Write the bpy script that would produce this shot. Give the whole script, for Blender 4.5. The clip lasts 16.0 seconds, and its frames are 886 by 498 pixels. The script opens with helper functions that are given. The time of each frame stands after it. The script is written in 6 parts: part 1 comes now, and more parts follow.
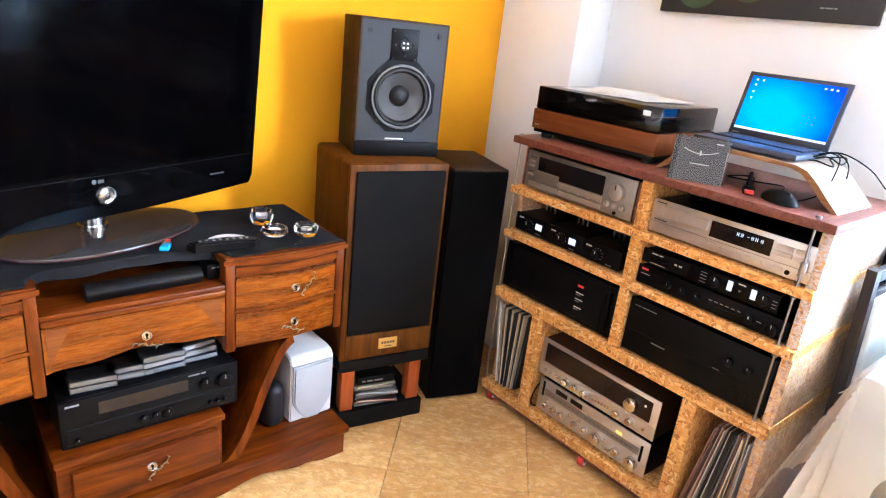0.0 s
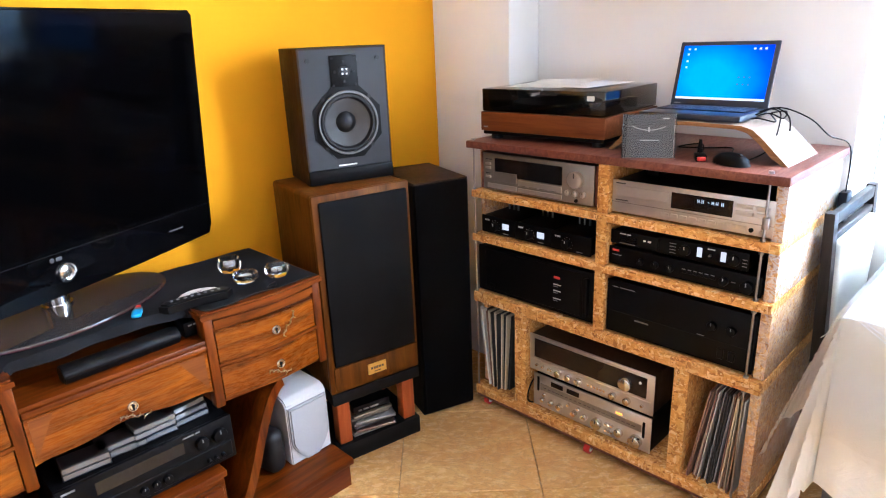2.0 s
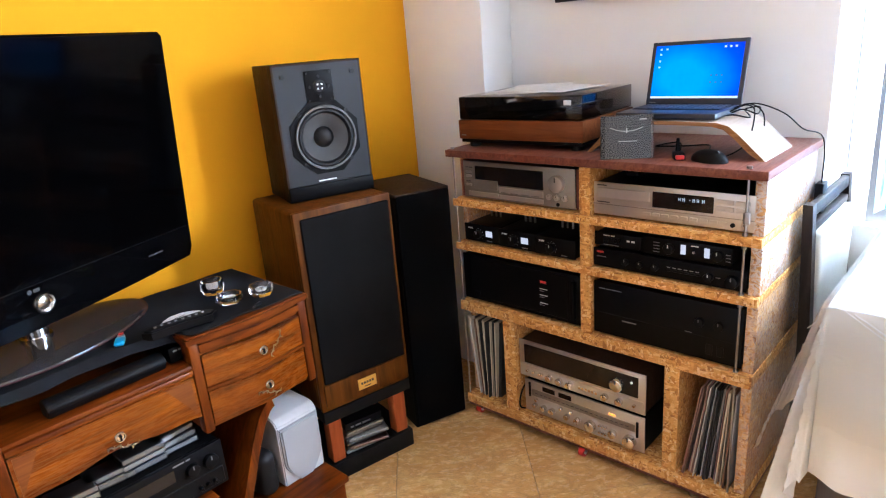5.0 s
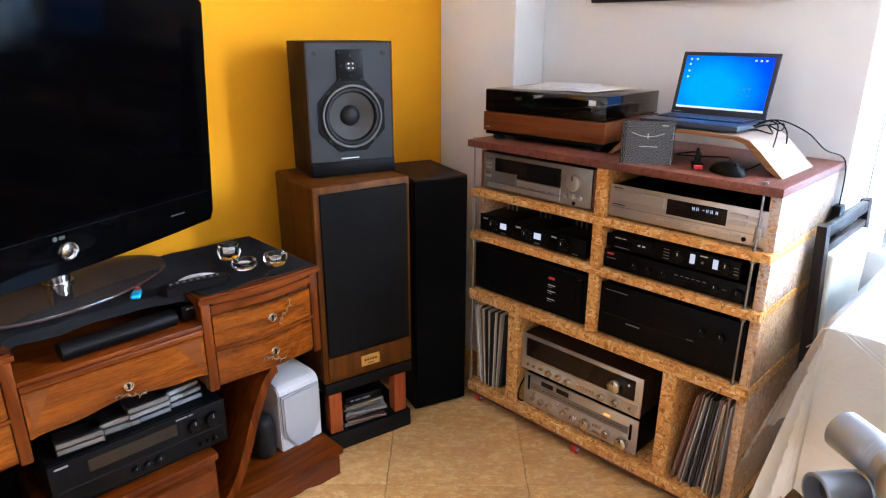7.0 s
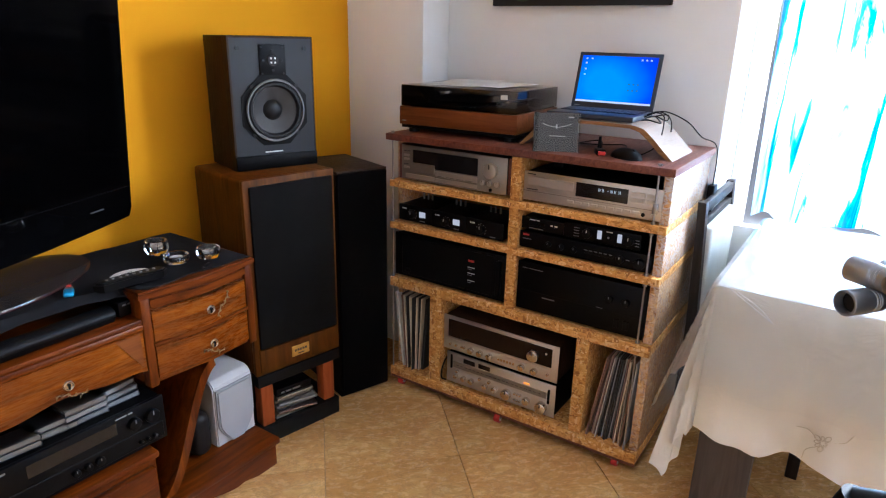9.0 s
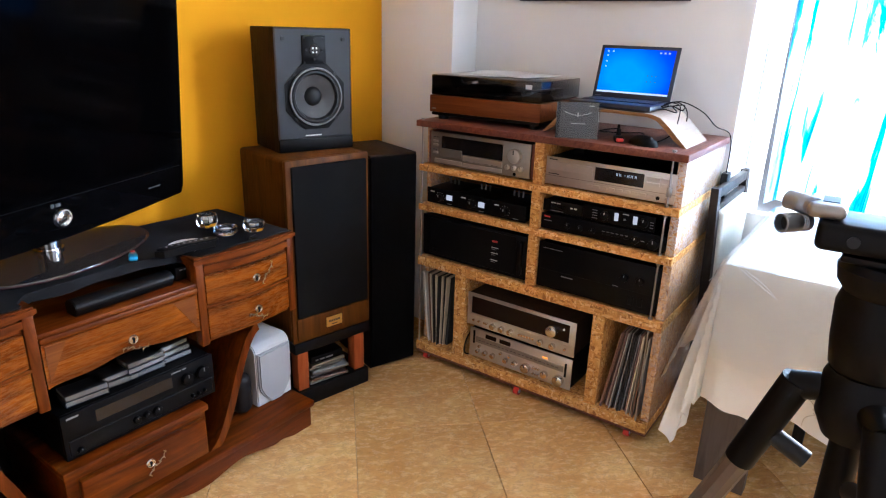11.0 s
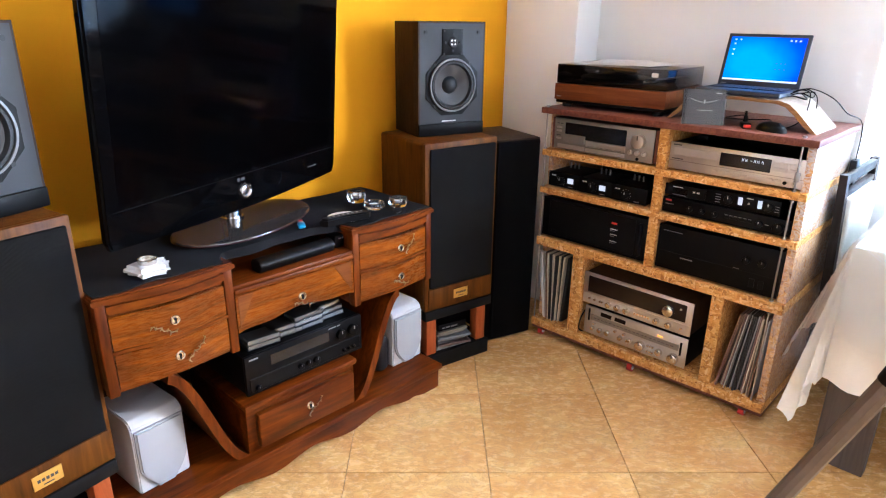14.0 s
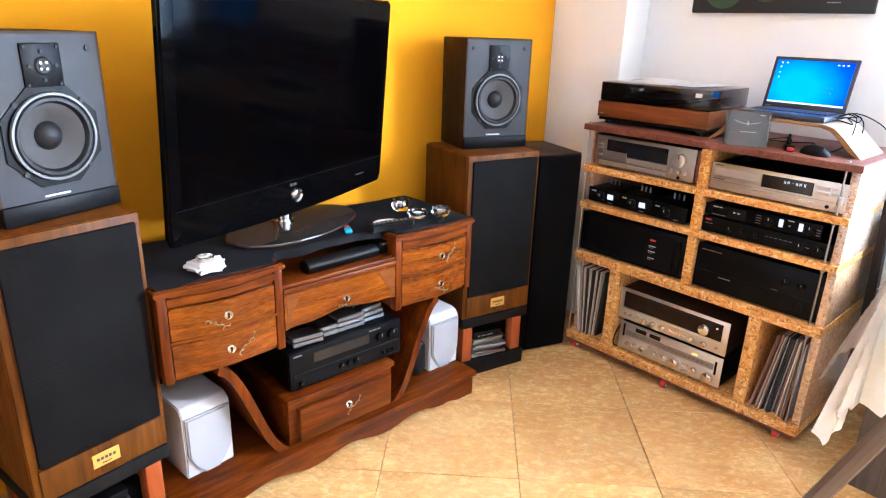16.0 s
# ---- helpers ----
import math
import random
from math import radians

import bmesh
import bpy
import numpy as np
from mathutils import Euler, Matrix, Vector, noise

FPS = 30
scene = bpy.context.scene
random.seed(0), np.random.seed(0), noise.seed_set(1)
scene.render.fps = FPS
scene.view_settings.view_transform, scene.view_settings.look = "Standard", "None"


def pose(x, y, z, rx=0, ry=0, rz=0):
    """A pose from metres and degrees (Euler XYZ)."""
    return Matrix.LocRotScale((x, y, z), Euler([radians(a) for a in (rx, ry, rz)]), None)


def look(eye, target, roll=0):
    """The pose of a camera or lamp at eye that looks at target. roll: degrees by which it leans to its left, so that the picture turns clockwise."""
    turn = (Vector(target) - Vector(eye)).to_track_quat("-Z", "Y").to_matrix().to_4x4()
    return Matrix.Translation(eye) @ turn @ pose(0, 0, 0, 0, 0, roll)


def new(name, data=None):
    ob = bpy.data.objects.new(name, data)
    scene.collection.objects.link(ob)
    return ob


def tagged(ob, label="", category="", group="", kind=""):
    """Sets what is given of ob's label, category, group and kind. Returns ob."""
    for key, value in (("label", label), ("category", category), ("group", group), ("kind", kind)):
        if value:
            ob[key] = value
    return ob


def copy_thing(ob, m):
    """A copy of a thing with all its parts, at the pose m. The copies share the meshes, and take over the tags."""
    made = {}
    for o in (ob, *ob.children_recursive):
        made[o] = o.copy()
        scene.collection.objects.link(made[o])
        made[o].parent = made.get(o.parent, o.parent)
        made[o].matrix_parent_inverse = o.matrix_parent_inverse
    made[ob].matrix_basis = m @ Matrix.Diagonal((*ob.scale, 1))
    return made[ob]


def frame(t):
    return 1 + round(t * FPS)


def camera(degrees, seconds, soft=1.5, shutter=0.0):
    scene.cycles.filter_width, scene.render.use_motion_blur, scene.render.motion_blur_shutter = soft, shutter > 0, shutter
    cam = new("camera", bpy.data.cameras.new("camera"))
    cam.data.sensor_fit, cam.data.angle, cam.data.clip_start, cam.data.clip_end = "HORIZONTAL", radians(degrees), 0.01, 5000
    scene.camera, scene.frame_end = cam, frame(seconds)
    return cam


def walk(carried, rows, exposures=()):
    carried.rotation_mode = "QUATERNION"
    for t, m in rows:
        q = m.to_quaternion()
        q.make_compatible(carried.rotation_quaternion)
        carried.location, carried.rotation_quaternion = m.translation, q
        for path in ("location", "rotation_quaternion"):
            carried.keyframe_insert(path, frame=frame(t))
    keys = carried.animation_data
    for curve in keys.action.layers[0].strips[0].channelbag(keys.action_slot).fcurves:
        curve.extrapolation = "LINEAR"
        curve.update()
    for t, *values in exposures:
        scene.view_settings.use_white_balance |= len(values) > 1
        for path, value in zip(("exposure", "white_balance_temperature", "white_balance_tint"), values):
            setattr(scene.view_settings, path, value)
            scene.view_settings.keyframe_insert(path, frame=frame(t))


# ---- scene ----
cam = camera(69.5, 16.0, soft=1.15)
PATH = [
    (0, (0.067, 0.054, 1.359), (1.315, 1.466, 0.688), 6.6),
    (0.5, (0.066, 0.054, 1.363), (1.329, 1.459, 0.708), 5.8),
    (1, (0.065, 0.054, 1.37), (1.374, 1.426, 0.736), 2.3),
    (1.5, (0.066, 0.055, 1.371), (1.386, 1.415, 0.735), -0.2),
    (2, (0.059, 0.064, 1.372), (1.387, 1.416, 0.732), -2.4),
    (2.5, (0.068, 0.064, 1.37), (1.397, 1.416, 0.731), -4.3),
    (3, (0.071, 0.063, 1.373), (1.413, 1.408, 0.749), -4.4),
    (3.5, (0.069, 0.067, 1.374), (1.423, 1.402, 0.752), -5.9),
    (6, (0.054, 0.08, 1.373), (1.455, 1.368, 0.757), -3.2),
    (6.5, (0.063, 0.06, 1.371), (1.453, 1.355, 0.747), -1.8),
    (7, (0.044, 0.041, 1.373), (1.373, 1.39, 0.729), 0.1),
    (7.5, (0.026, 0.033, 1.377), (1.371, 1.369, 0.741), 0.2),
    (8, (-0.016, 0.08, 1.358), (1.496, 1.216, 0.707), 0.8),
    (8.5, (-0.083, 0.087, 1.357), (1.469, 1.167, 0.706), 1.4),
    (9, (-0.152, 0.086, 1.359), (1.425, 1.141, 0.725), 1.3),
    (11.5, (-0.316, -0.005, 1.353), (1.181, 1.14, 0.684), 2.0),
    (12, (-0.346, -0.012, 1.355), (1.1, 1.185, 0.666), 1.5),
    (12.5, (-0.384, 0.008, 1.356), (1.076, 1.201, 0.688), 0.9),
    (13, (-0.443, 0.021, 1.356), (0.988, 1.24, 0.675), 0.5),
    (13.5, (-0.485, 0.007, 1.364), (0.914, 1.268, 0.69), -0.0),
    (14, (-0.524, 0.006, 1.363), (0.829, 1.309, 0.679), 0.7),
    (14.5, (-0.549, 0.003, 1.371), (0.772, 1.34, 0.689), 0.7),
    (15, (-0.562, -0.005, 1.373), (0.744, 1.344, 0.686), 1.0),
    (15.5, (-0.578, -0.018, 1.375), (0.701, 1.366, 0.704), 1.4),
    (16, (-0.581, -0.026, 1.382), (0.701, 1.362, 0.724), 1.9),
]
walk(cam, [(t, look(eye, target, roll)) for t, eye, target, roll in PATH],
     exposures=[(0, 1.21, 5600, 14), (2, 0.83, 5600, 14), (3.5, 0.67, 5600, 14), (6.5, 0.47, 5600, 14), (7.5, 0.47, 5600, 14), (8.2, 0.33, 5600, 14), (9, 0.0, 5600, 14), (11.5, 0.25, 5600, 14), (13.5, 0.55, 5600, 14), (14.5, 0.91, 5600, 14), (16, 1.16, 5600, 14)])

# ---- world and light ----
world = bpy.data.worlds.new("world")
scene.world = world
world.use_nodes = True
wn = world.node_tree
sky = wn.nodes.new("ShaderNodeTexSky")
sky.sky_type, sky.sun_disc = "NISHITA", False
sky.sun_elevation, sky.sun_rotation = radians(46), radians(329)
wn.nodes["Background"].inputs["Strength"].default_value = 0.12
wn.links.new(sky.outputs[0], wn.nodes["Background"].inputs[0])

sun = new("sun", bpy.data.lights.new("sun", "SUN"))
sun.data.energy, sun.data.angle, sun.data.color = 2.5, radians(0.53), (1.0, 0.95, 0.88)
sun.matrix_world = look((-3, 5, 6), (0, 0, 0))


def window_lamp(name, place, target, w, h, watts, colour):
    lamp = new(name, bpy.data.lights.new(name, "AREA"))
    lamp.data.shape, lamp.data.size, lamp.data.size_y = "RECTANGLE", w, h
    lamp.data.energy, lamp.data.color = watts, colour
    lamp.matrix_world = look(place, target)
    return lamp


window_lamp("east_window_daylight", (2.75, -0.88, 1.55), (0.1, 0.7, 0.9), 0.95, 1.5, 245, (0.92, 0.97, 1.0))
window_lamp("curtain_daylight", (2.95, 0.0, 1.75), (2.0, 0.0, 1.45), 1.0, 1.5, 190, (0.95, 0.98, 1.0))
# Added fill lamp behind the camera; no window is known there.
window_lamp("south_window_daylight", (1.15, -2.66, 1.55), (0.3, 0.5, 1.0), 1.7, 1.4, 12, (0.98, 0.98, 0.98))


# ---- materials ----
class Mat:
    """A node material with a Principled shader and short calls for its inputs."""

    def __init__(self, name, colour=(0.5, 0.5, 0.5), rough=0.5, metal=0.0, **more):
        self.m = bpy.data.materials.new(name)
        self.m.use_nodes = True
        self.t = self.m.node_tree
        self.b = self.t.nodes["Principled BSDF"]
        self.set("Base Color", colour), self.set("Roughness", rough), self.set("Metallic", metal)
        for k, v in more.items():
            self.set(k.replace("_", " "), v)

    def set(self, key, value):
        if key == "Base Color" and not hasattr(value, "links"):
            value = (*value[:3], 1)
        if hasattr(value, "links"):
            self.t.links.new(value, self.b.inputs[key])
        else:
            self.b.inputs[key].default_value = value
        return self

    def node(self, kind, **inputs):
        n = self.t.nodes.new("ShaderNode" + kind)
        for k, v in inputs.items():
            k = k.replace("_", " ")
            if hasattr(v, "links"):
                self.t.links.new(v, n.inputs[k])
            else:
                n.inputs[k].default_value = v
        return n

    def coords(self, scale=(1, 1, 1), turn=(0, 0, 0), kind="Object"):
        c = self.t.nodes.new("ShaderNodeTexCoord")
        m = self.t.nodes.new("ShaderNodeMapping")
        m.inputs["Scale"].default_value, m.inputs["Rotation"].default_value = scale, [radians(a) for a in turn]
        self.t.links.new(c.outputs[kind], m.inputs[0])
        return m.outputs[0]

    def world_coords(self, scale=(1, 1, 1), turn=(0, 0, 0)):
        g = self.t.nodes.new("ShaderNodeNewGeometry")
        m = self.t.nodes.new("ShaderNodeMapping")
        m.inputs["Scale"].default_value, m.inputs["Rotation"].default_value = scale, [radians(a) for a in turn]
        self.t.links.new(g.outputs["Position"], m.inputs[0])
        return m.outputs[0]

    def noise(self, vec, scale, detail=4, rough=0.55, distort=0.0):
        return self.node("TexNoise", Vector=vec, Scale=scale, Detail=detail, Roughness=rough, Distortion=distort).outputs[0]

    def ramp(self, fac, *stops):
        n = self.t.nodes.new("ShaderNodeValToRGB")
        e = n.color_ramp.elements
        while len(e) < len(stops):
            e.new(0.5)
        for el, (p, c) in zip(e, stops):
            el.position, el.color = p, ((*c, 1) if hasattr(c, "__len__") else (c, c, c, 1))
        self.t.links.new(fac, n.inputs[0])
        return n.outputs[0]

    def mix(self, fac, a, b, blend="MIX"):
        n = self.t.nodes.new("ShaderNodeMix")
        n.data_type, n.blend_type = "RGBA", blend
        for k, v in ((0, fac), (6, a), (7, b)):
            if hasattr(v, "links"):
                self.t.links.new(v, n.inputs[k])
            else:
                n.inputs[k].default_value = v if k == 0 else (*v, 1)
        return n.outputs[2]

    def maths(self, op, a, b=0.0):
        n = self.t.nodes.new("ShaderNodeMath")
        n.operation = op
        for k, v in ((0, a), (1, b)):
            if hasattr(v, "links"):
                self.t.links.new(v, n.inputs[k])
            else:
                n.inputs[k].default_value = v
        return n.outputs[0]

    def bump(self, height, strength=0.2, distance=0.002):
        n = self.node("Bump", Height=height, Strength=strength, Distance=distance)
        self.t.links.new(n.outputs[0], self.b.inputs["Normal"])
        return self


def speckled(name, colour, rough=0.5, metal=0.0, amount=0.12, scale=40, bump=0.05, **more):
    """A surface with faint two-scale variation in colour and gloss."""
    m = Mat(name, colour, rough, metal, **more)
    v = m.coords()
    big, fine = m.noise(v, scale * 0.12, 3), m.noise(v, scale, 5)
    both = m.maths("ADD", m.maths("MULTIPLY", big, 0.6), m.maths("MULTIPLY", fine, 0.4))
    lo, hi = [c * (1 - amount) for c in colour], [min(1, c * (1 + amount)) for c in colour]
    m.set("Base Color", m.ramp(both, (0.3, lo), (0.7, hi)))
    m.set("Roughness", m.ramp(both, (0.3, max(0.02, rough * 0.8)), (0.7, min(1, rough * 1.2))))
    if bump:
        m.bump(fine, bump, 0.001)
    return m.m


def wood(name, dark, mid, light, rough=0.35, grain=(1, 14, 14), scale=3.0, coat=0.0, random_shift=True):
    """Figured wood: the grain runs along the object's axis that has the small number in grain."""
    m = Mat(name, mid, rough, Coat_Weight=coat, Coat_Roughness=0.15, Specular_IOR_Level=0.15)
    v = m.coords(grain)
    if random_shift:
        info = m.t.nodes.new("ShaderNodeObjectInfo")
        add = m.t.nodes.new("ShaderNodeVectorMath")
        add.operation = "MULTIPLY_ADD"
        add.inputs[1].default_value = (1, 1, 1)
        m.t.links.new(v, add.inputs[0])
        comb = m.node("CombineXYZ", X=m.maths("MULTIPLY", info.outputs["Random"], 30), Y=m.maths("MULTIPLY", info.outputs["Random"], 17), Z=m.maths("MULTIPLY", info.outputs["Random"], 9))
        m.t.links.new(comb.outputs[0], add.inputs[2])
        v = add.outputs[0]
    figure = m.noise(v, scale, 5, 0.6, 0.8)
    pores = m.noise(v, scale * 9, 3, 0.7)
    colour = m.ramp(figure, (0.28, dark), (0.5, mid), (0.74, light))
    colour = m.mix(0.35, colour, m.ramp(pores, (0.35, [c * 0.6 for c in dark]), (0.6, light)), "MULTIPLY")
    m.set("Base Color", m.mix(0.6, colour, m.ramp(figure, (0.28, dark), (0.5, mid), (0.74, light))))
    m.set("Roughness", m.ramp(pores, (0.3, rough * 0.8), (0.7, min(1, rough * 1.35))))
    m.bump(pores, 0.08, 0.0008)
    return m.m


def plaster(name, colour, blotch):
    m = Mat(name, colour, 0.85, Specular_IOR_Level=0.12)
    v = m.world_coords()
    big, roller = m.noise(v, 1.1, 4), m.noise(v, 160, 3)
    m.set("Base Color", m.ramp(big, (0.3, blotch), (0.68, colour)))
    m.bump(m.maths("ADD", m.maths("MULTIPLY", m.noise(v, 18, 4), 0.5), roller), 0.12, 0.0012)
    return m.m


YELLOW = plaster("yellow_wall_paint", (0.74, 0.315, 0.004), (0.69, 0.285, 0.003))
WHITE = plaster("white_wall_paint", (0.80, 0.785, 0.76), (0.75, 0.735, 0.71))
# Dark tone for the unseen south wall, to lower fill light and reflections.
UNSEEN_DARK = plaster("unseen_wall_dark_tone", (0.30, 0.25, 0.20), (0.26, 0.22, 0.175))
CEIL = plaster("ceiling_paint", (0.82, 0.81, 0.79), (0.79, 0.78, 0.76))


def make_tile():
    m = Mat("polished_travertine_tile", rough=0.22)
    v = m.world_coords((1, 1, 1), (0, 0, 45))
    info = m.t.nodes.new("ShaderNodeObjectInfo")
    add = m.t.nodes.new("ShaderNodeVectorMath")
    comb = m.node("CombineXYZ", X=m.maths("MULTIPLY", info.outputs["Random"], 23), Y=m.maths("MULTIPLY", info.outputs["Random"], 41), Z=0.0)
    m.t.links.new(v, add.inputs[0]), m.t.links.new(comb.outputs[0], add.inputs[1])
    st = m.node("Mapping", Vector=add.outputs[0], Scale=(1.0, 1.7, 1.0)).outputs[0]
    cloud = m.noise(st, 3.5, 7, 0.62, 0.6)
    fine = m.noise(st, 26, 6, 0.7, 0.4)
    base = m.ramp(cloud, (0.28, (0.50, 0.235, 0.058)), (0.5, (0.67, 0.365, 0.115)), (0.70, (0.79, 0.52, 0.21)))
    base = m.mix(0.25, base, m.ramp(fine, (0.35, (0.48, 0.235, 0.07)), (0.62, (0.81, 0.54, 0.24))))
    vein = m.ramp(m.noise(st, 9, 8, 0.75, 1.6), (0.46, 0.0), (0.5, 1.0), (0.53, 0.0))
    base = m.mix(m.maths("MULTIPLY", vein, 0.55), base, (0.38, 0.2, 0.08))
    tone = m.ramp(info.outputs["Random"], (0.0, 0.93), (1.0, 1.04))
    m.set("Base Color", m.mix(1.0, base, tone, "MULTIPLY"))
    m.set("Roughness", m.ramp(fine, (0.3, 0.16), (0.7, 0.34)))
    m.bump(fine, 0.05, 0.001)
    return m.m


PAVING = speckled("grey_paving", (0.27, 0.26, 0.24), 0.85, amount=0.2, scale=3)
TILE = make_tile()
GROUT = speckled("grout", (0.42, 0.255, 0.11), 0.9, amount=0.25, scale=60)


def make_osb(name, film=0.0):
    """Pressed strand board: flakes in all directions; film: how strongly the clear film's crinkles and painted white
    reflections show.
    """
    m = Mat(name, rough=0.55, Specular_IOR_Level=0.14)
    v = m.coords()
    flakes, gaps = [], []
    for scale, turn in (((38, 150, 110), (20, 15, 35)), ((120, 130, 40), (60, 30, 110)), ((60, 45, 160), (5, 75, 70))):
        mp = m.node("Mapping", Vector=v, Scale=scale, Rotation=[radians(a) for a in turn])
        vo = m.node("TexVoronoi", Vector=mp.outputs[0], Scale=1.0, Randomness=1.0)
        flakes.append(m.node("SeparateColor", Color=vo.outputs["Color"]).outputs[0])
        gaps.append(vo.outputs["Distance"])
    pick = m.maths("GREATER_THAN", m.noise(v, 42, 2), 0.5)
    val = m.node("Mix", Factor=pick, A=flakes[0], B=flakes[1]).outputs[0]
    val = m.node("Mix", Factor=m.maths("GREATER_THAN", m.noise(v, 55, 1), 0.56), A=val, B=flakes[2]).outputs[0]
    col = m.ramp(val, (0.0, (0.24, 0.08, 0.016)), (0.15, (0.47, 0.19, 0.038)), (0.6, (0.68, 0.34, 0.085)), (0.88, (0.78, 0.46, 0.17)), (1.0, (0.86, 0.62, 0.33)))
    fib = m.noise(m.coords((60, 300, 300)), 1.0, 3)
    col = m.mix(0.25, col, m.ramp(fib, (0.3, (0.36, 0.14, 0.028)), (0.7, (0.76, 0.43, 0.14))))
    dark = m.ramp(m.noise(v, 75, 4, 0.7), (0.30, 0.6), (0.42, 1.0))
    m.set("Base Color", m.mix(1.0, col, dark, "MULTIPLY"))
    m.set("Roughness", m.ramp(val, (0.0, 0.45), (1.0, 0.6)))
    rough = m.maths("ADD", val, m.maths("MULTIPLY", m.noise(v, 90, 3), 0.8))
    if film:
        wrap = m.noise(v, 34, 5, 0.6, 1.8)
        # White streaks paint the window's reflection in the film into the base colour.
        glint_mask = m.ramp(wrap, (0.40, 0.05), (0.5, 0.46), (0.58, 0.12))
        m.set("Base Color", m.mix(m.maths("MINIMUM", m.maths("MULTIPLY", glint_mask, film), 0.85), m.mix(1.0, col, dark, "MULTIPLY"), (0.66, 0.65, 0.66)))
        m.set("Coat Weight", 1.0).set("Coat Roughness", 0.12).set("Coat IOR", 1.6)
        rough = m.maths("ADD", m.maths("MULTIPLY", rough, 0.35), m.maths("MULTIPLY", wrap, 2.2))
    m.bump(rough, 0.4 + 0.3 * min(film, 1), 0.0016 + 0.003 * min(film, 1))
    return m.m


OSB = make_osb("strand_board")
OSB_FILM = make_osb("strand_board_film_painted_glints", 0.85)
# Whiter copy for the upper sides, where the window's reflection is painted stronger.
OSB_FILM_GLARE = make_osb("strand_board_film_painted_glare", 1.9)
WALNUT_TOP = wood("reddish_brown_laminate", (0.10, 0.033, 0.022), (0.165, 0.058, 0.038), (0.23, 0.09, 0.06), 0.38, (16, 1, 16), 4)
MAHOGANY = wood("polished_mahogany", (0.038, 0.0056, 0.0004), (0.112, 0.0208, 0.0007), (0.205, 0.046, 0.0014), 0.34, (1, 9, 9), 4.0, 0.05)
MAHOGANY_V = wood("polished_mahogany_upright", (0.038, 0.0056, 0.0004), (0.112, 0.0208, 0.0007), (0.205, 0.046, 0.0014), 0.34, (9, 9, 1), 4.0, 0.05)
VENEER = wood("walnut_veneer", (0.052, 0.0135, 0.0008), (0.102, 0.030, 0.0014), (0.15, 0.049, 0.0026), 0.45, (10, 10, 1), 3.5)
VENEER_DARK = wood("dark_walnut_veneer", (0.018, 0.0085, 0.004), (0.030, 0.0135, 0.006), (0.046, 0.021, 0.009), 0.55, (10, 10, 1), 3.5)
CHERRY = wood("red_cherry_wood", (0.25, 0.05, 0.012), (0.38, 0.085, 0.02), (0.48, 0.13, 0.035), 0.4, (9, 9, 1), 3)
TEAK = wood("orange_teak_veneer", (0.105, 0.026, 0.006), (0.165, 0.045, 0.010), (0.21, 0.064, 0.015), 0.4, (1, 14, 14), 4)
BIRCH = wood("pale_bent_plywood", (0.31, 0.23, 0.175), (0.36, 0.275, 0.215), (0.41, 0.325, 0.26), 0.45, (10, 1, 10), 4)
PLY_EDGE = wood("brown_plywood_edge", (0.20, 0.09, 0.035), (0.30, 0.15, 0.06), (0.38, 0.21, 0.10), 0.5, (1, 10, 30), 6)
ESPRESSO = wood("espresso_stained_wood", (0.012, 0.009, 0.008), (0.022, 0.016, 0.014), (0.035, 0.026, 0.022), 0.4, (10, 10, 1), 4)
GREYWOOD = wood("grey_brown_table_wood", (0.085, 0.068, 0.06), (0.12, 0.098, 0.085), (0.15, 0.125, 0.11), 0.5, (10, 10, 1), 4)
BLACK = speckled("black_plastic", (0.0025, 0.0025, 0.003), 0.42, amount=0.2, scale=60, Specular_IOR_Level=0.12)
BLACK_METAL = speckled("black_painted_metal", (0.0022, 0.0022, 0.0026), 0.4, amount=0.2, scale=120, bump=0.03, Specular_IOR_Level=0.09)
BLACK_MATT = speckled("matt_black_board", (0.003, 0.003, 0.003), 0.7, amount=0.25, scale=30, Specular_IOR_Level=0.2)
GLOSS_BLACK = speckled("gloss_black_plastic", (0.0015, 0.0015, 0.0018), 0.07, amount=0.1, scale=5, bump=0, Specular_IOR_Level=0.07)
SCREEN_BLACK = speckled("dark_glass_screen", (0.0006, 0.0006, 0.0008), 0.10, amount=0.1, scale=3, bump=0, Specular_IOR_Level=0.06)
DISPLAY = speckled("smoked_display_window", (0.008, 0.007, 0.008), 0.12, amount=0.1, scale=3, bump=0)
BROWN_DISPLAY = speckled("brown_tuner_glass", (0.014, 0.007, 0.005), 0.12, amount=0.15, scale=5, bump=0, Specular_IOR_Level=0.25)
SILVER = speckled("champagne_silver_panel", (0.54, 0.50, 0.455), 0.33, 0.8, amount=0.06, scale=90, bump=0.02)
SILVER_DARK = speckled("dull_silver_panel", (0.30, 0.275, 0.245), 0.36, 0.75, amount=0.07, scale=90, bump=0.02)
CHROME = speckled("chrome", (0.78, 0.77, 0.76), 0.08, 1.0, amount=0.04, scale=20, bump=0)
STEEL = speckled("zinc_steel_rod", (0.36, 0.36, 0.37), 0.33, 1.0, amount=0.1, scale=90)
MIC_METAL = speckled("grey_microphone_metal", (0.27, 0.285, 0.31), 0.36, 0.65, amount=0.08, scale=80)
BRASS = speckled("aged_brass", (0.30, 0.23, 0.15), 0.4, 1.0, amount=0.25, scale=120)
NICKEL = speckled("worn_nickel", (0.66, 0.62, 0.56), 0.25, 1.0, amount=0.1, scale=120)
GOLD = speckled("gold_badge", (0.75, 0.48, 0.12), 0.35, 0.8, amount=0.08, scale=100)
